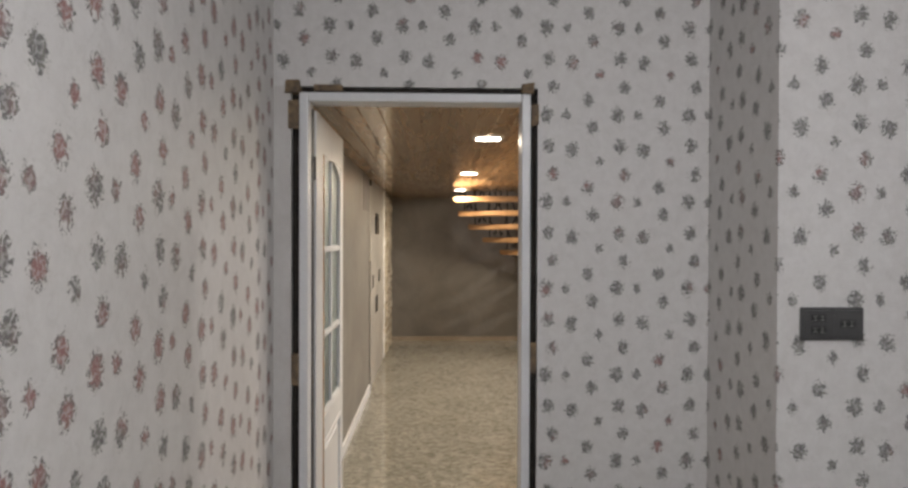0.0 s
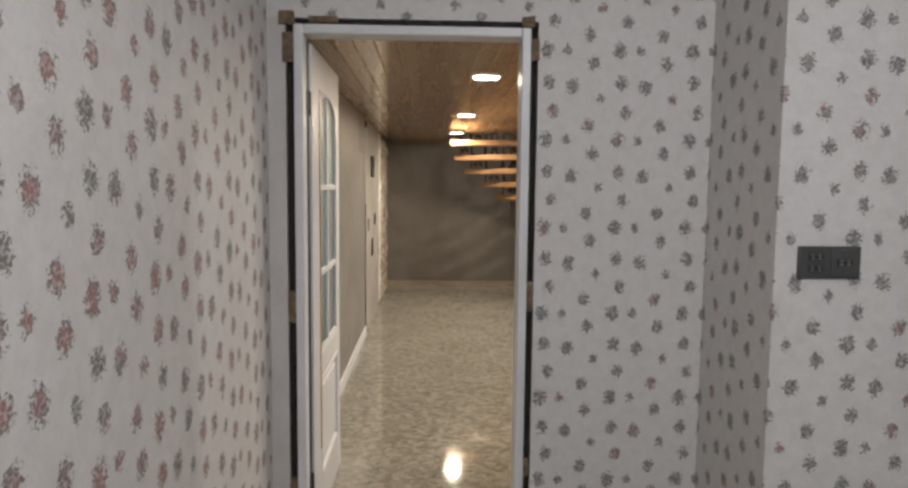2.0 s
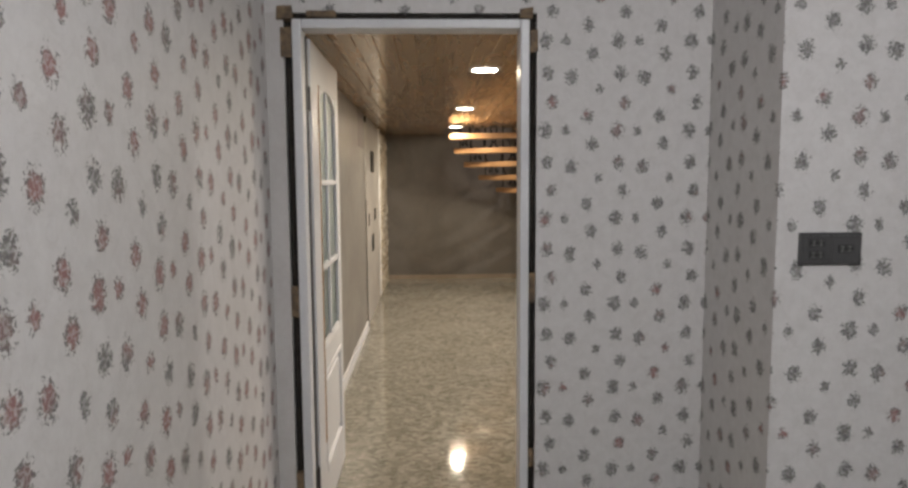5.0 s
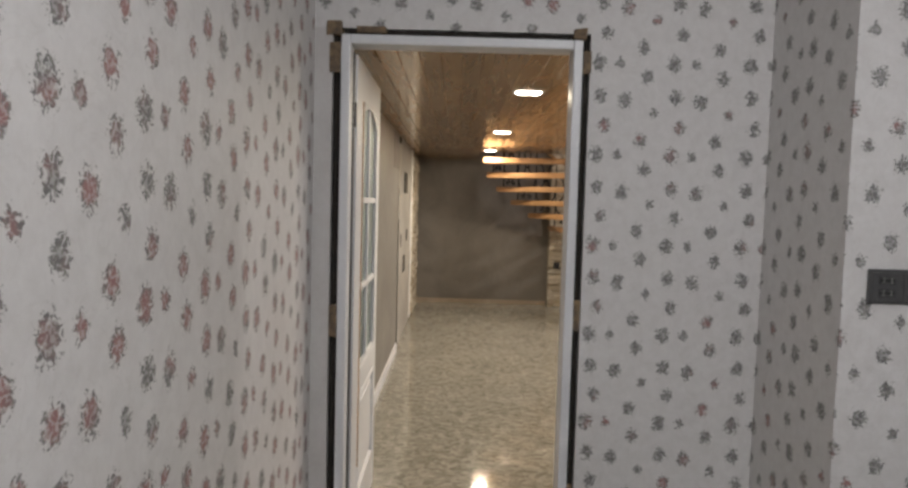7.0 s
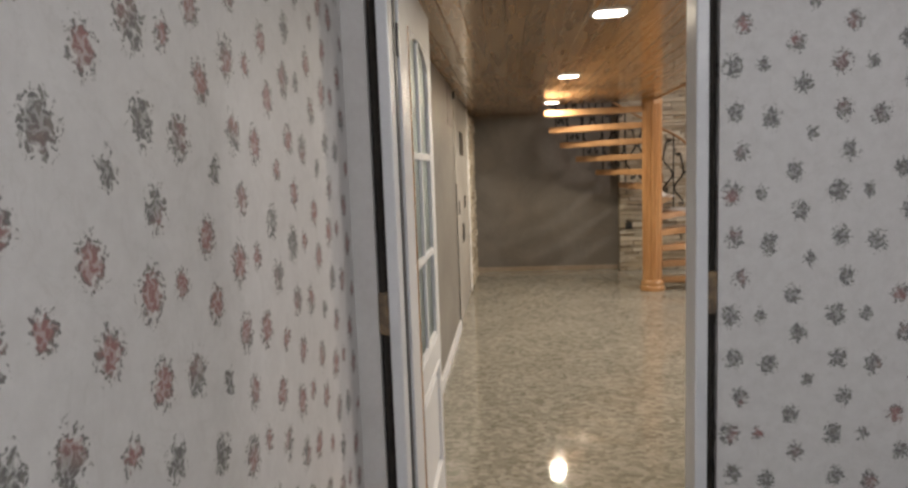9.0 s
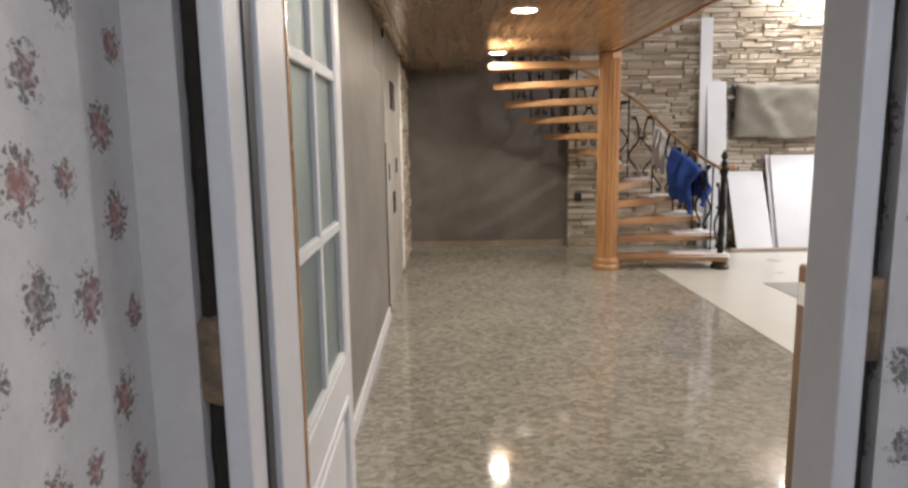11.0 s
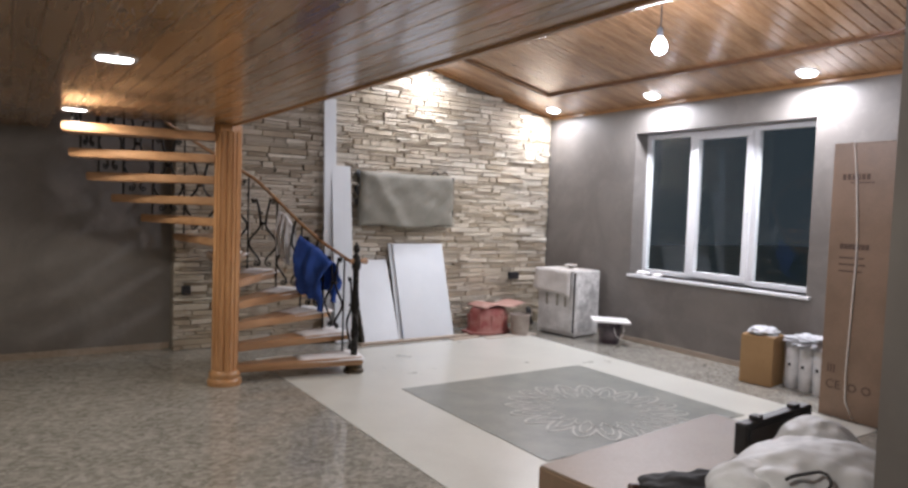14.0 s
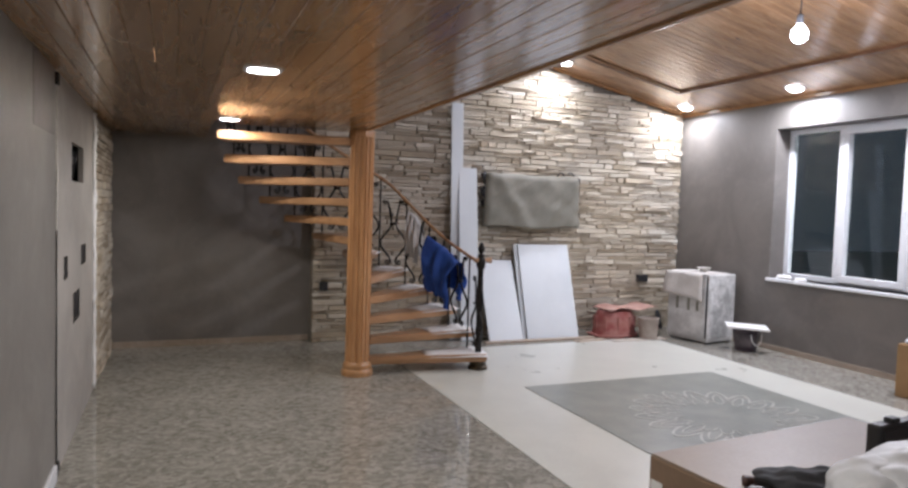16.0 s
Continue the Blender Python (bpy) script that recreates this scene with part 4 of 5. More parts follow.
for j in range(NZg):
    for i in range(NXg):
        q = j * (NXg + 1) + i
        bm.faces.new((SV[q], SV[q + 1], SV[q + NXg + 2], SV[q + NXg + 1]))
dust = part("dust_sheet", bm, SHEET, screen, "creased grey plastic dust sheet", 180)
dust.modifiers.new("thick", "SOLIDIFY").thickness = 0.002
loop = [(4.64 + 0.05 * math.cos(a), 6.98 + 0.01 * math.sin(2 * a), 1.845 + 0.055 * math.sin(a)) for a in np.linspace(0.1, 3.0, 12)]
part("cable", tube(loop, 0.008, 6), BLACKP, screen, "black cable loop", 180)
part("cable", tube([(p[0] + 0.13, p[1] - 0.005, p[2] + 0.005) for p in loop[:9]], 0.007, 6), BLACKP, screen, "black cable loop", 180)

part("bunched_strap", tube([(3.655 - 0.02 * math.sin(i * 1.3), 6.985 + 0.012 * math.cos(i * 1.9), 1.86 - 0.034 * i) for i in range(12)], [0.02 + 0.012 * abs(math.sin(i * 1.7)) for i in range(12)], 8), BLACKP, screen, "dark bunched cable at the edge of the sheet", 180)

# outlets on the stone
for x0, z0, w_, yy in ((5.85, 0.59, 0.15, YS - 0.045), (1.83, 0.55, 0.08, YS - 0.045)):
    ob = thing("stone_outlet", "black outlet plate set in the stone wall", "outlet")
    part("plate", rounded(x0, x0 + w_, yy, yy + 0.05, z0, z0 + 0.085, 0.004), BLACKP, ob)
    for q in range(2 if w_ > 0.1 else 1):
        part("socket", turned([(0.026, 0), (0.028, 0.004), (0.022, 0.0045), (0.020, 0.001)], 18, Matrix.Translation((x0 + 0.04 + 0.07 * q, yy - 0.0005, z0 + 0.042)) @ pose(0, 0, 0, 90)), SOCKDARK, ob)

# ---------------------------------------------------------------- red tub with a bent board
tub = thing("red_tub", "dusty red plastic tub lying mouth down under a bent board", "tub")
SX, SY = 5.36, 6.67
tub_form = pose(SX - 0.10, SY, 0, 0, 0, 6) @ Matrix.Diagonal((1.28, 0.86, 1, 1))
part("body", turned([(0.232, 0.02), (0.226, 0.05), (0.205, 0.20), (0.195, 0.27), (0.172, 0.305), (0.10, 0.312)], 28, tub_form), REDP, tub, "", 40)
part("rim", turned([(0.230, 0.001), (0.250, 0.004), (0.252, 0.030), (0.232, 0.036)], 28, tub_form, cap=False), REDP, tub, "", 40)
for i in range(10):
    a = 2 * math.pi * i / 10
    bm = rounded(0.205, 0.222, -0.012, 0.012, 0.04, 0.24, 0.004, 1, tub_form @ Matrix.Rotation(a, 4, "Z"))
    part("rib", bm, REDP, tub)
part("grip", tube([tub_form @ Vector((-0.24, -0.09, 0.02)), tub_form @ Vector((-0.285, -0.06, 0.05)), tub_form @ Vector((-0.285, 0.06, 0.05)), tub_form @ Vector((-0.24, 0.09, 0.02))], 0.011, 8), REDP, tub, "", 60)
bm = bmesh.new()
nu, nv = 18, 8
lid = []
for j in range(nv + 1):
    for i in range(nu + 1):
        f, g = i / nu, j / nv
        lid.append(bm.verts.new((SX - 0.30 + 0.70 * f, SY - 0.20 + 0.38 * g + 0.05 * f, 0.319 + 0.035 * math.sin(f * 4.6 + 0.4) ** 2 + 0.014 * noise.noise(Vector((f * 3, g * 3, 2))) ** 2)))
for j in range(nv):
    for i in range(nu):
        q = j * (nu + 1) + i
        bm.faces.new((lid[q], lid[q + 1], lid[q + nu + 2], lid[q + nu + 1]))
ob = part("bent_board", bm, plain("dusty_board", (0.36, 0.19, 0.15), (0.48, 0.32, 0.26), 0.8, 7.0), smooth=180)
ob.modifiers.new("thick", "SOLIDIFY").thickness = 0.006
tagged(ob, "bent dusty pink-brown sheet lying on the tub", "board")
pail = thing("metal_pail", "grey dented metal pail beside the tub", "pail")
part("body", turned([(0.095, 0.0), (0.10, 0.01), (0.118, 0.24), (0.122, 0.245), (0.116, 0.245), (0.10, 0.02)], 20, Matrix.Translation((SX + 0.16, SY - 0.30, 0.002))), DUSTR, pail, "", 40)
part("rim", turned([(0.119, 0.238), (0.126, 0.242), (0.126, 0.250), (0.119, 0.252)], 20, Matrix.Translation((SX + 0.16, SY - 0.30, 0.002)), cap=False), DUSTR, pail)
drill = thing("angle_tool", "small dark power tool on the floor", "tool")
part("tool_body", tube([(5.93, 6.70, 0.055), (5.96, 6.74, 0.12), (5.98, 6.77, 0.20), (5.97, 6.78, 0.26)], [0.05, 0.045, 0.036, 0.02], 10), BLACKP, drill, "", 180)
part("tool_handle", tube([(5.93, 6.70, 0.06), (5.85, 6.64, 0.035), (5.80, 6.60, 0.03)], 0.022, 8), REDP, drill, "red grip", 180)
part("tool_cable", tube([(5.80, 6.60, 0.03), (5.68, 6.47, 0.012), (5.48, 6.43, 0.01), (5.36, 6.40, 0.010), (5.25, 6.45, 0.010)], 0.006, 6), BLACKP, drill, "", 180)
tray = part("dust_tray", rounded(5.0, 5.72, 6.28, 6.40, 0.005, 0.012, 0.003, m=None), plain("dusty_floor_board", (0.42, 0.37, 0.31), (0.50, 0.45, 0.38), 0.85, 8.0))
tagged(tray, "flat dusty offcut lying on the floor", "board")

# ---------------------------------------------------------------- dusty cabinet in the corner
cab = thing("dusty_cabinet", "dust-covered white metal cabinet with cardboard over the top", "cabinet")
QM = pose(5.965, 5.91, 0, 0, 0, 9.0)
QW, QD, QH = 0.56, 0.46, 0.785
part("body", rounded(0, QD, 0, QW, 0.02, QH, 0.012, 3, QM), DUSTY, cab)
part("door", rounded(-0.018, -0.001, 0.035, QW - 0.01, 0.06, QH - 0.02, 0.006, 2, QM), DUSTY, cab, "dusty white front")
part("door_gap", rounded(-0.006, -0.0005, 0.014, 0.034, 0.06, QH - 0.02, 0.001, 1, QM), GAP, cab, "dark gap beside the door")
part("side_panel", rounded(0.025, QD - 0.025, -0.005, 0.0, 0.06, QH - 0.05, 0.002, 1, QM), plain("stained_white_metal", (0.30, 0.295, 0.28), (0.70, 0.69, 0.67), 0.7, 6.0, bump=0.3), cab, "white side with grey stains")
for px_, py_ in ((0.04, 0.04), (QD - 0.04, 0.04), (0.04, QW - 0.04), (QD - 0.04, QW - 0.04)):
    part("foot", turned([(0.018, 0), (0.02, 0.02)], 10, QM @ Matrix.Translation((px_, py_, 0.001))), BLACKP, cab)
flap = thing("cardboard_cover", "bent pale cardboard sheet laid over the cabinet", "cardboard")
PALECARD = plain("pale_dusty_cardboard", (0.47, 0.44, 0.40), (0.58, 0.55, 0.51), 0.85, 6.0, bump=0.25)
part("top_sheet", rounded(-0.04, QD - 0.06, 0.05, QW + 0.02, QH + 0.003, QH + 0.010, 0.002, 1, QM), PALECARD, flap)
bm = bmesh.new()
cells = []
for j in range(9):
    for i in range(11):
        f, g = i / 10, j / 8
        low = 0.30 + 0.035 * noise.noise(Vector((f * 5, 1.5, 0))) - 0.05 * f
        cells.append(bm.verts.new(QM @ Vector((-0.043 - 0.045 * g + 0.012 * noise.noise(Vector((f * 4, g * 3, 6))), 0.06 + (QW - 0.04) * f - 0.03 * g * (1 - f), QH + 0.008 - low * g))))
for j in range(8):
    for i in range(10):
        q = j * 11 + i
        bm.faces.new((cells[q], cells[q + 1], cells[q + 12], cells[q + 11]))
hang = part("hanging_flap", bm, PALECARD, flap, "", 60)
hang.modifiers.new("thick", "SOLIDIFY").thickness = 0.005
for f0 in (0.12, 0.24, 0.40):
    part("paint_drip", rounded(-0.0205, -0.0175, f0, f0 + 0.035, 0.36, 0.50, 0.001, 1, QM), SHEET, cab, "grey paint drip")
bowl = part("bowl", turned([(0.03, 0.0), (0.035, 0.006), (0.07, 0.035), (0.085, 0.05), (0.08, 0.05), (0.062, 0.032), (0.02, 0.012)], 22, QM @ Matrix.Translation((0.22, 0.26, QH + 0.011))), PALECARD, None, "", 50)
tagged(bowl, "small pale bowl on the cabinet", "bowl")

# ---------------------------------------------------------------- bucket with a board on it
bx, by = 6.18, 5.56
bucket = thing("plastic_bucket", "dark plastic filler bucket with white handle", "bucket")
part("body", turned([(0.105, 0.0), (0.108, 0.006), (0.128, 0.215), (0.136, 0.22), (0.136, 0.245), (0.126, 0.247), (0.10, 0.02)], 24, Matrix.Translation((bx, by, 0.001))), plain("dark_violet_plastic", (0.03, 0.02, 0.03), (0.05, 0.032, 0.045), 0.4, 8.0), bucket, "", 40)
part("label_band", turned([(0.1135, 0.05), (0.1275, 0.185)], 24, Matrix.Translation((bx, by, 0.001)), cap=False), plain("faded_label", (0.04, 0.032, 0.038), (0.12, 0.10, 0.105), 0.5, 14.0), bucket, "faded printed label")
part("wire_handle", tube([(bx - 0.13 * math.cos(a) * 0.6, by - 0.14 - 0.012 * math.sin(a), 0.20 - 0.12 * math.sin(a)) for a in np.linspace(0, math.pi, 12)], 0.005, 6), PAPERW, bucket, "white handle", 180)
bm = rounded(-0.21, 0.21, -0.15, 0.15, 0, 0.022, 0.004)
brd = part("loose_board", bm, PAPERW)
brd.matrix_world = pose(bx - 0.02, by - 0.02, 0.253, 1.0, 1.5, -38)
tagged(brd, "pale painted board lying on the bucket", "board")

# ---------------------------------------------------------------- cartons


def bars(parent, rows, mat, depth):
    """Plain printed bars; rows: axis origin, along, up and a list of (start, end, low, high)."""
    o, along, up, out, list_ = rows
    for a0, a1, b0, b1 in list_:
        bm = bmesh.new()
        c = [Vector(o) + Vector(along) * a + Vector(up) * b for a, b in ((a0, b0), (a1, b0), (a1, b1), (a0, b1))]
        lo = [bm.verts.new(v) for v in c]
        hi = [bm.verts.new(v + Vector(out) * depth) for v in c]
        bm.faces.new(hi)
        for i in range(4):
            bm.faces.new((lo[i], lo[(i + 1) % 4], hi[(i + 1) % 4], hi[i]))
        part("printed_bar", bm, mat, parent, "dark printed mark")


def carton(name, label, m, lx, ly, h, flaps=True, group="", mat=CARD, top=None):
    """A corrugated carton from its local corner, with top flaps and tape."""
    ob = thing(name, label, "carton", group)
    bm = rounded(0, lx, 0, ly, 0.001, h, 0.006, 2, m)
    part("body", bm, mat, ob)
    if flaps:
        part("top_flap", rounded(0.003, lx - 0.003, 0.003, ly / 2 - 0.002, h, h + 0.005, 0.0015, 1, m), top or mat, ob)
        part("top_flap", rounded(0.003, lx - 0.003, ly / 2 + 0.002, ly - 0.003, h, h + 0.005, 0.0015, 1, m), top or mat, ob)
        part("tape", rounded(0.0, lx, ly / 2 - 0.025, ly / 2 + 0.025, h + 0.005, h + 0.006, 0, 1, m), TAPE, ob, "clear packing tape")
    return ob


# washing-machine carton beside the door
BM = pose(1.592, 0.832, 0, 0, 0, 5.0)
# Paler top flaps: the grazing sheen is put into their colour.
big = carton("machine_carton", "large brown appliance carton with dark printing, bag on top", BM, 0.80, 0.60, 0.838, top=plain("sheen_pale_cardboard", (0.255, 0.20, 0.152), (0.315, 0.255, 0.20), 0.5, 3.0, bump=0.12, fine=90.0))
u3 = BM.to_3x3()
face_o = BM @ Vector((0, 0.57, 0))
row = (tuple(face_o), tuple(u3 @ Vector((0, -1, 0))), (0, 0, 1), tuple(u3 @ Vector((-1, 0, 0))))
letters = [(0.055 + i * 0.047, 0.055 + i * 0.047 + 0.036, 0.720, 0.768) for i in range(7)]
bars(big, (*row, letters), CARDD, 0.0012)
bars(big, (*row, [(0.055 + i * 0.038, 0.055 + i * 0.038 + 0.029, 0.605, 0.635) for i in range(10)]), CARDD, 0.0012)
bars(big, (*row, [(0.06, 0.14, 0.42, 0.52), (0.16, 0.24, 0.42, 0.46), (0.06, 0.24, 0.36, 0.385)]), CARDD, 0.0012)
part("white_label", rounded(-0.0015, 0.0, 0.553, 0.592, 0.70, 0.78, 0, 1, BM), PAPERW, big, "small white label")
for q in range(2):
    part("corner_crease", rounded(-0.002, 0.0, 0.14 + 0.06 * q, 0.143 + 0.06 * q, 0.05, 0.84, 0, 1, BM), CARDD, big)

# fridge carton
FM = pose(5.65, 2.145, 0)
fr = carton("fridge_carton", "tall brown fridge carton tied with a white cord", FM, 0.70, 0.735, 2.06)
row = ((5.65, 2.88, 0), (0, -1, 0), (0, 0, 1), (-1, 0, 0))
bars(fr, (*row, [(0.075 + i * 0.034, 0.075 + i * 0.034 + 0.024, 1.79, 1.835) for i in range(6)] + [(0.13, 0.30, 1.765, 1.775)]), CARDD, 0.0015)
bars(fr, (*row, [(0.085 + i * 0.03, 0.085 + i * 0.03 + 0.026, 1.275, 1.315) for i in range(7)]), CARDD, 0.0015)
bars(fr, (*row, [(0.085, 0.26, 1.205, 1.217), (0.085, 0.27, 1.155, 1.167), (0.085, 0.25, 1.105, 1.117)]), CARDD, 0.0015)
bars(fr, (*row, [(0.050 + i * 0.022, 0.050 + i * 0.022 + 0.010, 0.335, 0.40) for i in range(3)]), CARDD, 0.0015)
txt = bpy.data.curves.new("ce_mark", "FONT")
txt.body, txt.size, txt.extrude = "CE", 0.095, 0.0008
ob = new("printed_letters", txt)
me = bpy.data.meshes.new_from_object(ob.evaluated_get(bpy.context.evaluated_depsgraph_get()))
bpy.data.objects.remove(ob)
me.materials.clear()
me.materials.append(CARDD)
ob = new("printed_letters", me)
ob.parent = fr
ob.matrix_world = pose(5.6485, 2.84, 0.215, 90, 0, -90)
for cyy in (2.645, 2.545):
    bm = turned([(0.032, 0), (0.032, 0.0012), (0.022, 0.0012), (0.022, 0)], 18, Matrix.Translation((5.6498, cyy, 0.245)) @ pose(0, 0, 0, 0, -90), cap=False)
    part("printed_ring", bm, CARDD, fr, "round printed symbol")
part("cord", tube([(5.643, 2.735, 2.066)] + [(5.642 + 0.003 * math.sin(i), 2.73 - 0.03 * math.sin(i * 0.25) - 0.004 * i, 2.04 - i * 0.1) for i in range(20)] + [(5.643, 2.625, 0.02)], 0.006, 6), STRAP, fr, "white tie cord", 180)

# small carton with a bag on it
small = carton("small_carton", "plain brown carton under a crumpled white bag", pose(6.02, 3.49, 0, 0, 0, 9), 0.27, 0.29, 0.435, mat=plain("ochre_cardboard", (0.30, 0.185, 0.078), (0.36, 0.225, 0.10), 0.8, 3.0, bump=0.15, fine=90.0))
ob = part("plastic_bag", blob(0.13, 0.12, 0.05, [(0.35, 2.5), (0.15, 6)], 5, 4, -0.02), BAGW, None, "", 180)
ob.location = (6.13, 3.65, 0.464)
tagged(ob, "crumpled white bag on the small carton", "bag")
# wrapped rolls
rolls = [(6.22, 3.415), (6.20, 3.285), (6.19, 3.155), (6.35, 3.36), (6.35, 3.22)]
first = None
ROLLW = plain("white_roll_wrap", (0.60, 0.60, 0.59), (0.72, 0.72, 0.72), 0.3, 14.0, bump=0.5)
for rx, ry in rolls:
    if first is None:
        first = thing("wrapped_roll", "white paper roll wrapped in clear film", "roll", "wrapped rolls", at=pose(rx, ry, 0))
        bm = turned([(0.058, 0.0), (0.063, 0.006), (0.064, 0.18), (0.063, 0.35), (0.054, 0.37), (0.02, 0.375)], 20)
        for v in bm.verts:
            v.co.x += 0.004 * noise.noise(v.co * 14)
            v.co.y += 0.004 * noise.noise(v.co * 14 + Vector((5, 2, 1)))
        part("roll", bm, ROLLW, first, "", 50)
        part("printed_patch", rounded(-0.0675, -0.0645, -0.012, 0.012, 0.20, 0.225, 0.001), BLACKP, first, "small dark print")
        film = part("film_top", blob(0.064, 0.064, 0.035, [(0.4, 3), (0.2, 7)], 9, 3, -0.01), BAGW, first, "bunched film", 180)
        film.location.z = 0.375
    else:
        copy_thing(first, pose(rx, ry, 0, 0, 0, 0))

film_heap = part("plastic_film", blob(0.17, 0.21, 0.06, [(0.5, 2.9), (0.4, 7), (0.22, 15)], 41, 5, -0.028), BAGW, None, "", 180)
film_heap.location = (6.27, 3.28, 0.418)
tagged(film_heap, "crumpled clear film heaped over the rolls", "film")

# ---------------------------------------------------------------- bags, tool case and jacket on the carton
TOPZ = 0.8455


def crumple(bm, amp, f, seed):
    o = Vector((seed, seed * 2.3, seed * 0.7))
    for v in bm.verts:
        n = v.normal if v.normal.length > 0 else Vector((0, 0, 1))
        v.co += n * amp * (abs(noise.noise(v.co * f + o)) - 0.25 + 0.5 * noise.noise(v.co * f * 2.7 + o))


def soft_body(name, at, size, seed, mat, parent, bumps=((0.22, 1.4), (0.10, 3.4)), amp=0.016, f=12.0, flat=-0.5, sub=6):
    bm = blob(*size, list(bumps), seed, sub, size[2] * flat)
    bm.normal_update()
    crumple(bm, amp, f, seed)
    for v in bm.verts:
        v.co += 0.3 * amp * Vector((noise.noise(v.co * 34), noise.noise(v.co * 34 + Vector((9, 1, 4))), noise.noise(v.co * 34 + Vector((2, 7, 5)))))
        v.co.z = max(v.co.z, size[2] * flat * 1.04)
    bmesh.ops.transform(bm, matrix=at, verts=bm.verts[:])
    return part(name, bm, mat, parent, "", 180)


bag = thing("plastic_carrier_bag", "full white carrier bag with black printing lying on the carton", "bag")
SM = ((0.11, 1.3), (0.05, 2.8))
soft_body("bag_body", pose(1.91, 0.925, TOPZ + 0.052, 0, 0, -6), (0.235, 0.165, 0.094), 4, BAGW, bag, SM, 0.010, 9.0)
soft_body("bag_fold", pose(1.79, 0.965, TOPZ + 0.044, 0, 0, -10), (0.150, 0.120, 0.080), 14, BAGW, bag, SM, 0.010, 10.0)
soft_body("bag_fold", pose(2.09, 1.03, TOPZ + 0.050, 0, 0, 40), (0.14, 0.10, 0.094), 24, BAGW, bag, SM, 0.009, 9.0)
soft_body("bag_skirt", pose(1.745, 0.875, TOPZ + 0.016, 0, 0, 30), (0.125, 0.11, 0.030), 34, BAGW, bag, SM, 0.010, 13.0)
# black printing on the bag: an open ring and a star of wedges lying on its side
PRINT = plain("black_print", (0.02, 0.02, 0.022), (0.035, 0.033, 0.035), 0.5, 30.0)


def on_bag(y, z):
    """The outermost point of the bag towards the door at this breadth and height."""
    best = None
    for o in bag.children:
        if o.name.startswith("bag_"):
            for v in o.data.vertices:
                if abs(v.co.y - y) < 0.012 and abs(v.co.z - z) < 0.012 and (best is None or v.co.x < best):
                    best = v.co.x
    return best


def printed(points, w):
    line = []
    for y, z in points:
        x = on_bag(y, z)
        if x is not None:
            line.append((x - 0.002, y, z))
    if len(line) > 3:
        part("bag_print", tube(line, w, 5), PRINT, bag, "black printed mark", 180)


printed([(0.865 + 0.030 * math.cos(a), TOPZ + 0.112 + 0.020 * math.sin(a)) for a in np.linspace(0.3, 5.6, 22)], 0.0035)
for q in range(5):
    a = q * 1.257 + 0.3
    printed([(0.875 + r * math.cos(a), TOPZ + 0.060 + 0.8 * r * math.sin(a)) for r in np.linspace(0.008, 0.032, 7)], 0.0042)
for q in range(3):
    printed([(0.838 - 0.016 * q - 0.003 * k, TOPZ + 0.05 + 0.011 * k) for k in range(6)], 0.0032)

glove = thing("dark_garment", "bunched dark grey garment half under the bag", "garment")
DARKC = plain("dark_cloth", (0.022, 0.023, 0.026), (0.038, 0.038, 0.042), 0.8, 12.0, bump=0.5)
soft_body("cloth", pose(1.725, 1.105, TOPZ + 0.020, 0, 0, -28), (0.13, 0.060, 0.036), 31, DARKC, glove, amp=0.007, f=12.0)
part("strap", tube([(1.66, 1.145, TOPZ + 0.014), (1.635, 1.175, TOPZ + 0.012), (1.61, 1.195, TOPZ + 0.011), (1.60, 1.180, TOPZ + 0.011)], 0.010, 8), plain("dark_brown_strap", (0.05, 0.025, 0.02), (0.07, 0.035, 0.028), 0.6, 20.0), glove, "brown strap", 180)

case = thing("tool_case", "black plastic tool case standing open on the carton", "case")
CM = pose(2.05, 1.215, TOPZ, 0, 0, 4)
part("lid", rounded(0, 0.37, -0.018, 0.018, 0.0, 0.088, 0.010, 3, CM), BLACKP, case)
part("lid_rim", rounded(0.012, 0.358, -0.022, -0.016, 0.012, 0.076, 0.004, 1, CM), BLACKP, case)
for q in (0.06, 0.27):
    part("latch", rounded(q, q + 0.035, -0.012, 0.012, 0.086, 0.099, 0.004, 2, CM), BLACKP, case)

# ---------------------------------------------------------------- cloth and bag on the stair rail


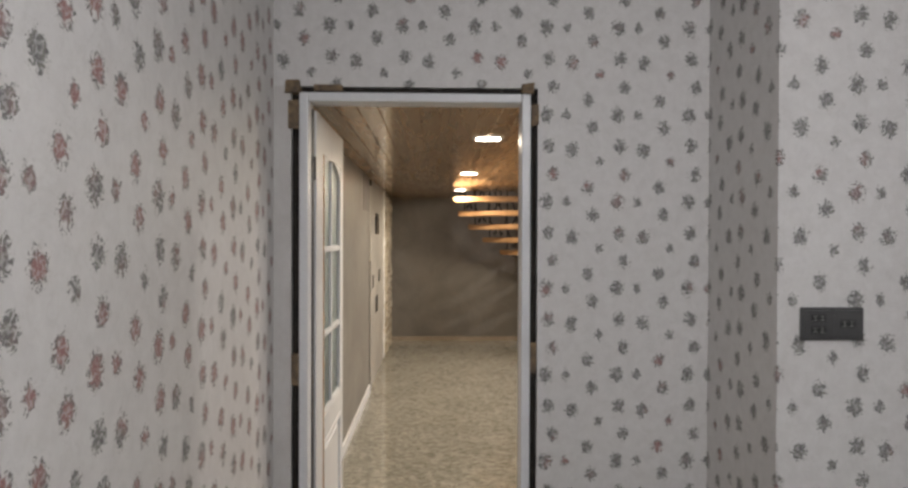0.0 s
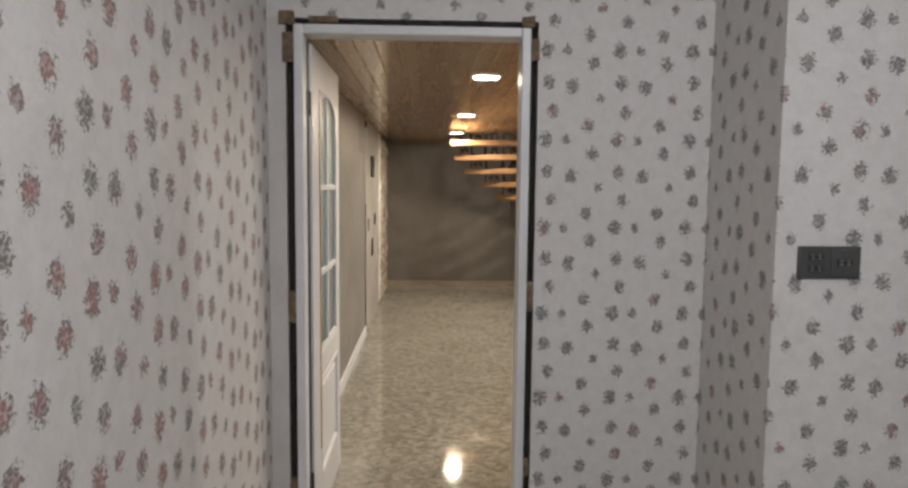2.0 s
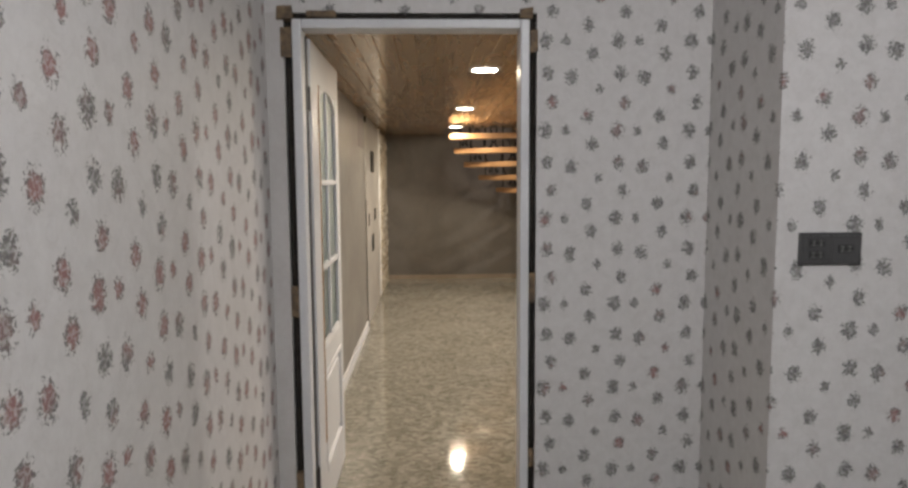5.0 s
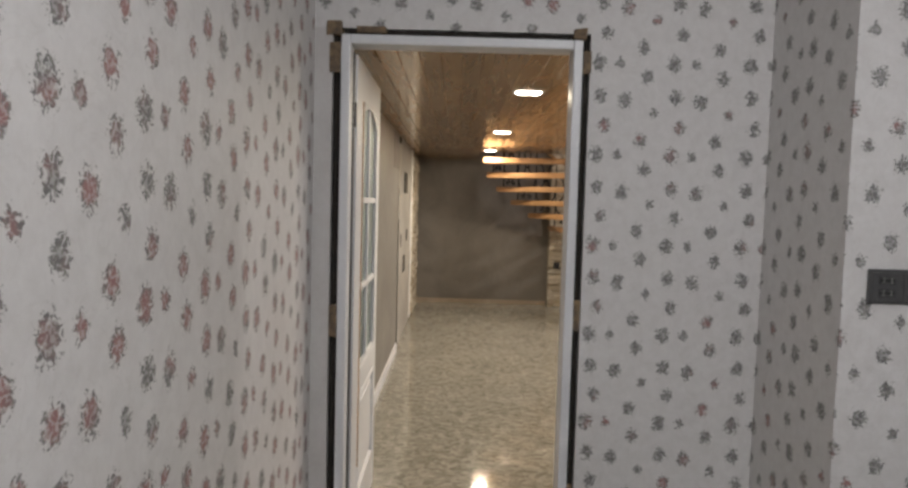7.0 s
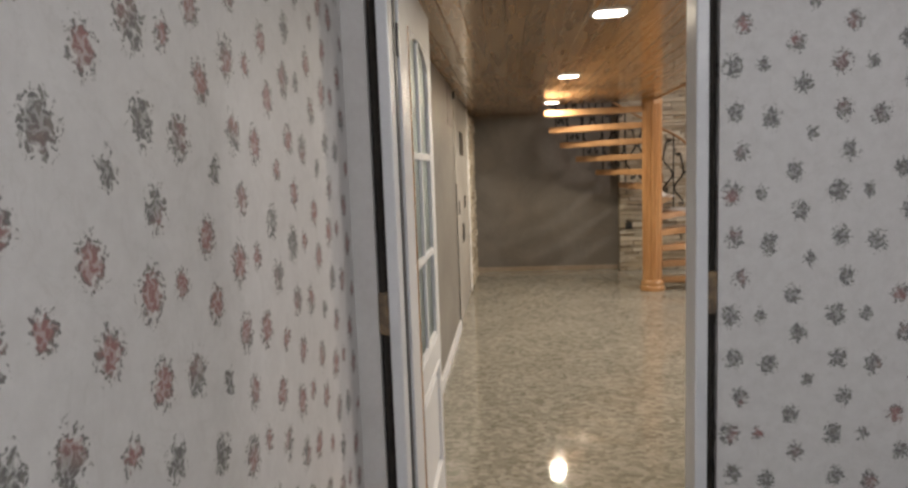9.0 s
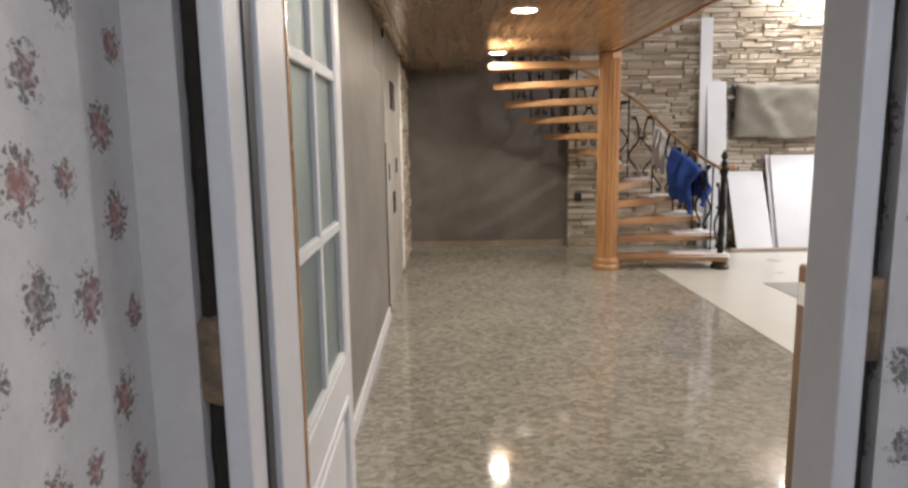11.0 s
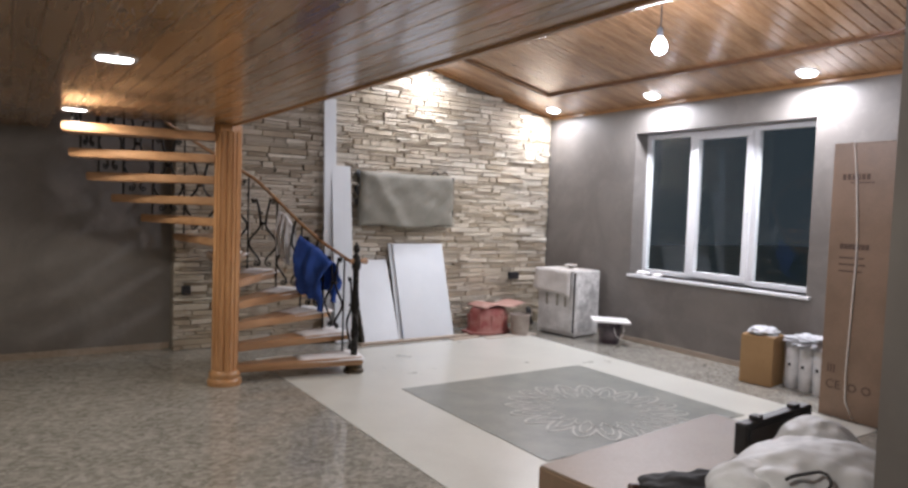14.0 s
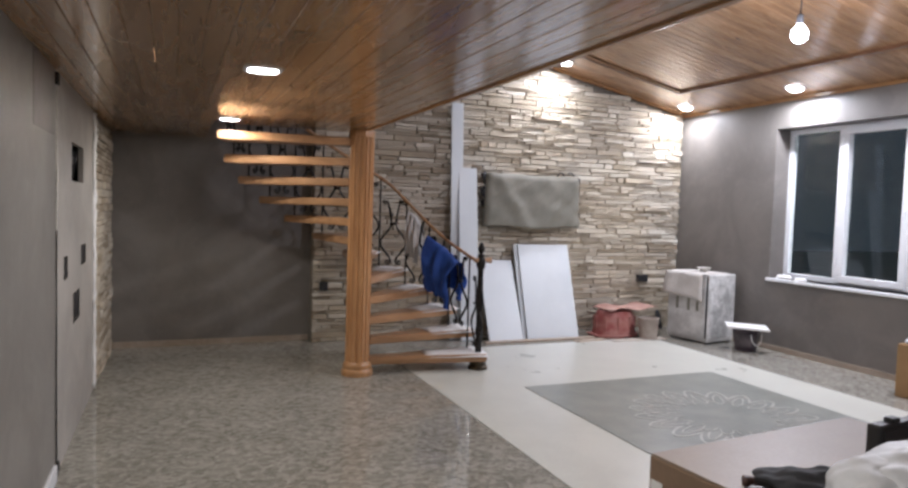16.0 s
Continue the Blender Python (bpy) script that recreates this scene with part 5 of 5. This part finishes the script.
def hanging_cloth(name, a0, a1, drop, mat, label, category, seed, thick=0.05, low=0.024):
    ob = thing(name, label, category)
    for side, sgn in (("front_fold", -1), ("back_fold", 1)):
        bm = bmesh.new()
        nu, nv = 22, 20
        vs = []
        for j in range(nv + 1):
            for i in range(nu + 1):
                f, g = i / nu, j / nv
                a = a0 + (a1 - a0) * (0.5 + (f - 0.5) * (0.95 - 0.22 * g))
                zt = rail_z(a) + low - 0.03 * abs(2 * f - 1)
                z = zt - drop * g * (1.0 + 0.10 * noise.noise(Vector((f * 4, seed, 0)))) * (1.0 if sgn < 0 else 0.85)
                bulge = sgn * (0.022 + thick * math.sin(min(1.0, g * 1.3) * math.pi * 0.8) * 0.6)
                fold = 0.030 * math.sin(f * 15 + seed + 2.5 * noise.noise(Vector((f * 3, g * 2, seed)))) * min(1, g * 2.5) + 0.018 * noise.noise(Vector((f * 6, g * 5, seed + 4)))
                vs.append(bm.verts.new(ring_pt(a, rail_r(a) + bulge * (1 if g > 0.02 else 0.2) + fold, z)))
        for j in range(nv):
            for i in range(nu):
                q = j * (nu + 1) + i
                bm.faces.new((vs[q], vs[q + 1], vs[q + nu + 2], vs[q + nu + 1]))
        p = part(side, bm, mat, ob, "", 180)
        p.modifiers.new("thick", "SOLIDIFY").thickness = 0.004
    return ob


hanging_cloth("blue_jacket", 11.5, 36.0, 0.47, BLUE, "blue work jacket hung on the stair railing", "jacket", 3.0, 0.16, -0.085)
hanging_cloth("white_bag", 40.0, 49.0, 0.42, plain("milky_film", (0.46, 0.45, 0.43), (0.58, 0.57, 0.55), 0.35, 9.0, bump=0.3), "crumpled translucent white bag hung on the railing", "bag", 8.0, 0.07, -0.05)
ob = part("paper_lump", blob(0.07, 0.05, 0.05, [(0.35, 2.2), (0.15, 6)], 17, 3, -0.03), PAPERW, None, "", 180)
ob.location = ring_pt(70, 0.45, Z0 + 5 * RISE + 0.033)
tagged(ob, "crumpled white paper on a stair tread", "paper")

# ---------------------------------------------------------------- left wall details
EDGE = plain("torn_plaster_edge", (0.42, 0.40, 0.36), (0.55, 0.52, 0.47), 0.9, 30.0, bump=0.5)
bm = bmesh.new()
rng = random.Random(5)
tube([(XL + 0.002 + rng.uniform(-0.002, 0.004), 3.985 + rng.uniform(-0.006, 0.006), 0.06 + i * 0.05) for i in range(41)], [0.004 + 0.004 * rng.random() for _ in range(41)], 6, bm)
structure("trim_torn_edge", bm, EDGE, "torn pale plaster edge at the board joint", 180)
bm = bmesh.new()
tube([(XL + 0.006, 3.972 + rng.uniform(-0.004, 0.004), 0.02 + i * 0.05) for i in range(26)], 0.0035, 6, bm)
structure("trim_dark_joint", bm, GAP, "dark open joint beside the torn edge", 180)
bm = bmesh.new()
for k in range(5):
    tube([(XL + 0.004 + rng.uniform(-0.003, 0.006), 5.655 + 0.016 * k + rng.uniform(-0.012, 0.012), 0.03 + i * 0.045) for i in range(46)], [0.006 + 0.010 * rng.random() for _ in range(46)], 6, bm)
structure("trim_torn_plaster", bm, PAPERW, "torn white plaster strip beside the stones", 180)
for z0, z1 in ((0.015, 0.075), (1.995, 2.055)):
    bm = rounded(XL - 0.002, XL + 0.014, 3.96, 4.02, z0, z1, 0.005)
    structure("trim_dark_notch", bm, GAP, "dark notch with cable ends")
# Dark inserts near the face stand in for the shade inside the cut-outs.
for hy0, hy1, hz0, hz1 in HOLES[1:]:
    back_box = thing("junction_box", "dark wiring box insert that keeps the cut-out black", "wiring box", "wiring boxes")
    part("body", rounded(XL - 0.030, XL - 0.006, hy0 + 0.004, hy1 - 0.004, hz0 + 0.004, hz1 - 0.004, 0.003), BLACKP, back_box)
    part("rim", wall_with_holes(hy0 + 0.004, hy1 - 0.004, hz0 + 0.004, hz1 - 0.004, XL - 0.006, XL - 0.001, [(hy0 + 0.018, hy1 - 0.018, hz0 + 0.012, hz1 - 0.012)]), GAP, back_box)
cav = thing("box_cutout", "dark wiring behind the cut-out in the plasterboard", "wiring")
for q in range(4):
    part("wire", tube([(XL - 0.05, 4.70 + 0.1 * q, 1.56), (XL - 0.03, 4.74 + 0.09 * q, 1.64 + 0.02 * q), (XL - 0.05, 4.72 + 0.1 * q, 1.74)], 0.005, 6), BLACKP, cav, "", 180)

# ---------------------------------------------------------------- ledge stones, laid course by course


def stone_verts(rng, ln, h, depth):
    """Corner points of one split stone: back flat, front broken in two facets."""
    j = lambda s: rng.uniform(-s, s)
    m = ln * rng.uniform(0.3, 0.7)
    d = [depth * rng.uniform(0.72, 1.0) for _ in range(6)]
    back = [(0, 0, 0), (ln, 0, 0), (ln, 0, h), (0, 0, h)]
    fr_ = [(0.004 + abs(j(0.004)), -d[0], 0.003 + abs(j(0.004))), (m, -d[1], 0.002 + abs(j(0.005))), (ln - 0.004 - abs(j(0.004)), -d[2], 0.003 + abs(j(0.004))),
           (ln - 0.004 - abs(j(0.004)), -d[3], h - 0.003 - abs(j(0.004))), (m + j(0.02), -d[4], h - 0.002 - abs(j(0.005))), (0.004 + abs(j(0.004)), -d[5], h - 0.003 - abs(j(0.004)))]
    faces = [(4, 5, 8, 9), (5, 6, 7, 8), (0, 1, 6, 5, 4), (3, 9, 8, 7, 2), (0, 4, 9, 3), (1, 2, 7, 6)]
    return back + fr_, faces


def courses(rng, length, top, put, skip=None):
    z = 0.0
    while True:
        h = rng.choice((0.028, 0.034, 0.042, 0.050, 0.058, 0.066))
        if z + h > top(0) and z + h > top(length):
            break
        s = -rng.uniform(0, 0.2)
        while s < length:
            ln = rng.choice((0.12, 0.18, 0.22, 0.28, 0.34, 0.42)) * rng.uniform(0.85, 1.15)
            a, b = max(s, 0.0), min(s + ln, length)
            if b - a > 0.03 and z + h < top((a + b) / 2):
                two = h > 0.048 and rng.random() < 0.4
                for k in range(2 if two else 1):
                    hh = h / 2 if two else h
                    put(a, z + k * hh, b - a - 0.003, hh - 0.002, rng.uniform(0.024, 0.052) * (1.0 if rng.random() < 0.85 else 1.3))
            s += ln
        z += h


stone_wall = scene.objects["wall_north_stone_bed"]
rest_v, rest_f = [], []
single = []
rng = random.Random(77)


def put_north(a, z, ln, h, depth):
    v, f = stone_verts(rng, ln, h, depth)
    org = Vector((1.76 + a, YS + 0.032, z))
    if 1.76 + a < 3.15 and z < 1.75 and len(single) < 300:
        me = bpy.data.meshes.new("stone")
        me.from_pydata(v, [], f)
        me.materials.append(STONE)
        ob = new("stone", me)
        ob.location = org
        ob.parent = stone_wall
        single.append(ob)
    else:
        n = len(rest_v)
        rest_v.extend(tuple(org + Vector(p)) for p in v)
        rest_f.extend(tuple(i + n for i in q) for q in f)


courses(rng, XR - 0.012 - 1.76, lambda s: roof_z(1.76 + s) - 0.03, put_north)
me = bpy.data.meshes.new("stones")
me.from_pydata(rest_v, [], rest_f)
me.materials.append(STONE)
ob = new("stones", me)
ob.parent = stone_wall
tagged(ob, "split ledge stones in beige and grey courses", kind="stuff")

west_bed = scene.objects["wall_west_stone_bed"]
wv, wf = [], []
rng = random.Random(31)


def put_west(a, z, ln, h, depth):
    v, f = stone_verts(rng, ln, h, depth * 0.62)
    n = len(wv)
    wv.extend((XL - 0.014 - p[1], 5.72 + a + p[0], z + p[2]) for p in v)
    wf.extend(tuple(i + n for i in q) for q in f)


courses(rng, YB - 5.72, lambda s: ZC - 0.01, put_west)
me = bpy.data.meshes.new("stones")
me.from_pydata(wv, [], wf)
me.materials.append(STONE)
ob = new("stones", me)
ob.parent = west_bed
tagged(ob, "split ledge stones beside the bare board", kind="stuff")
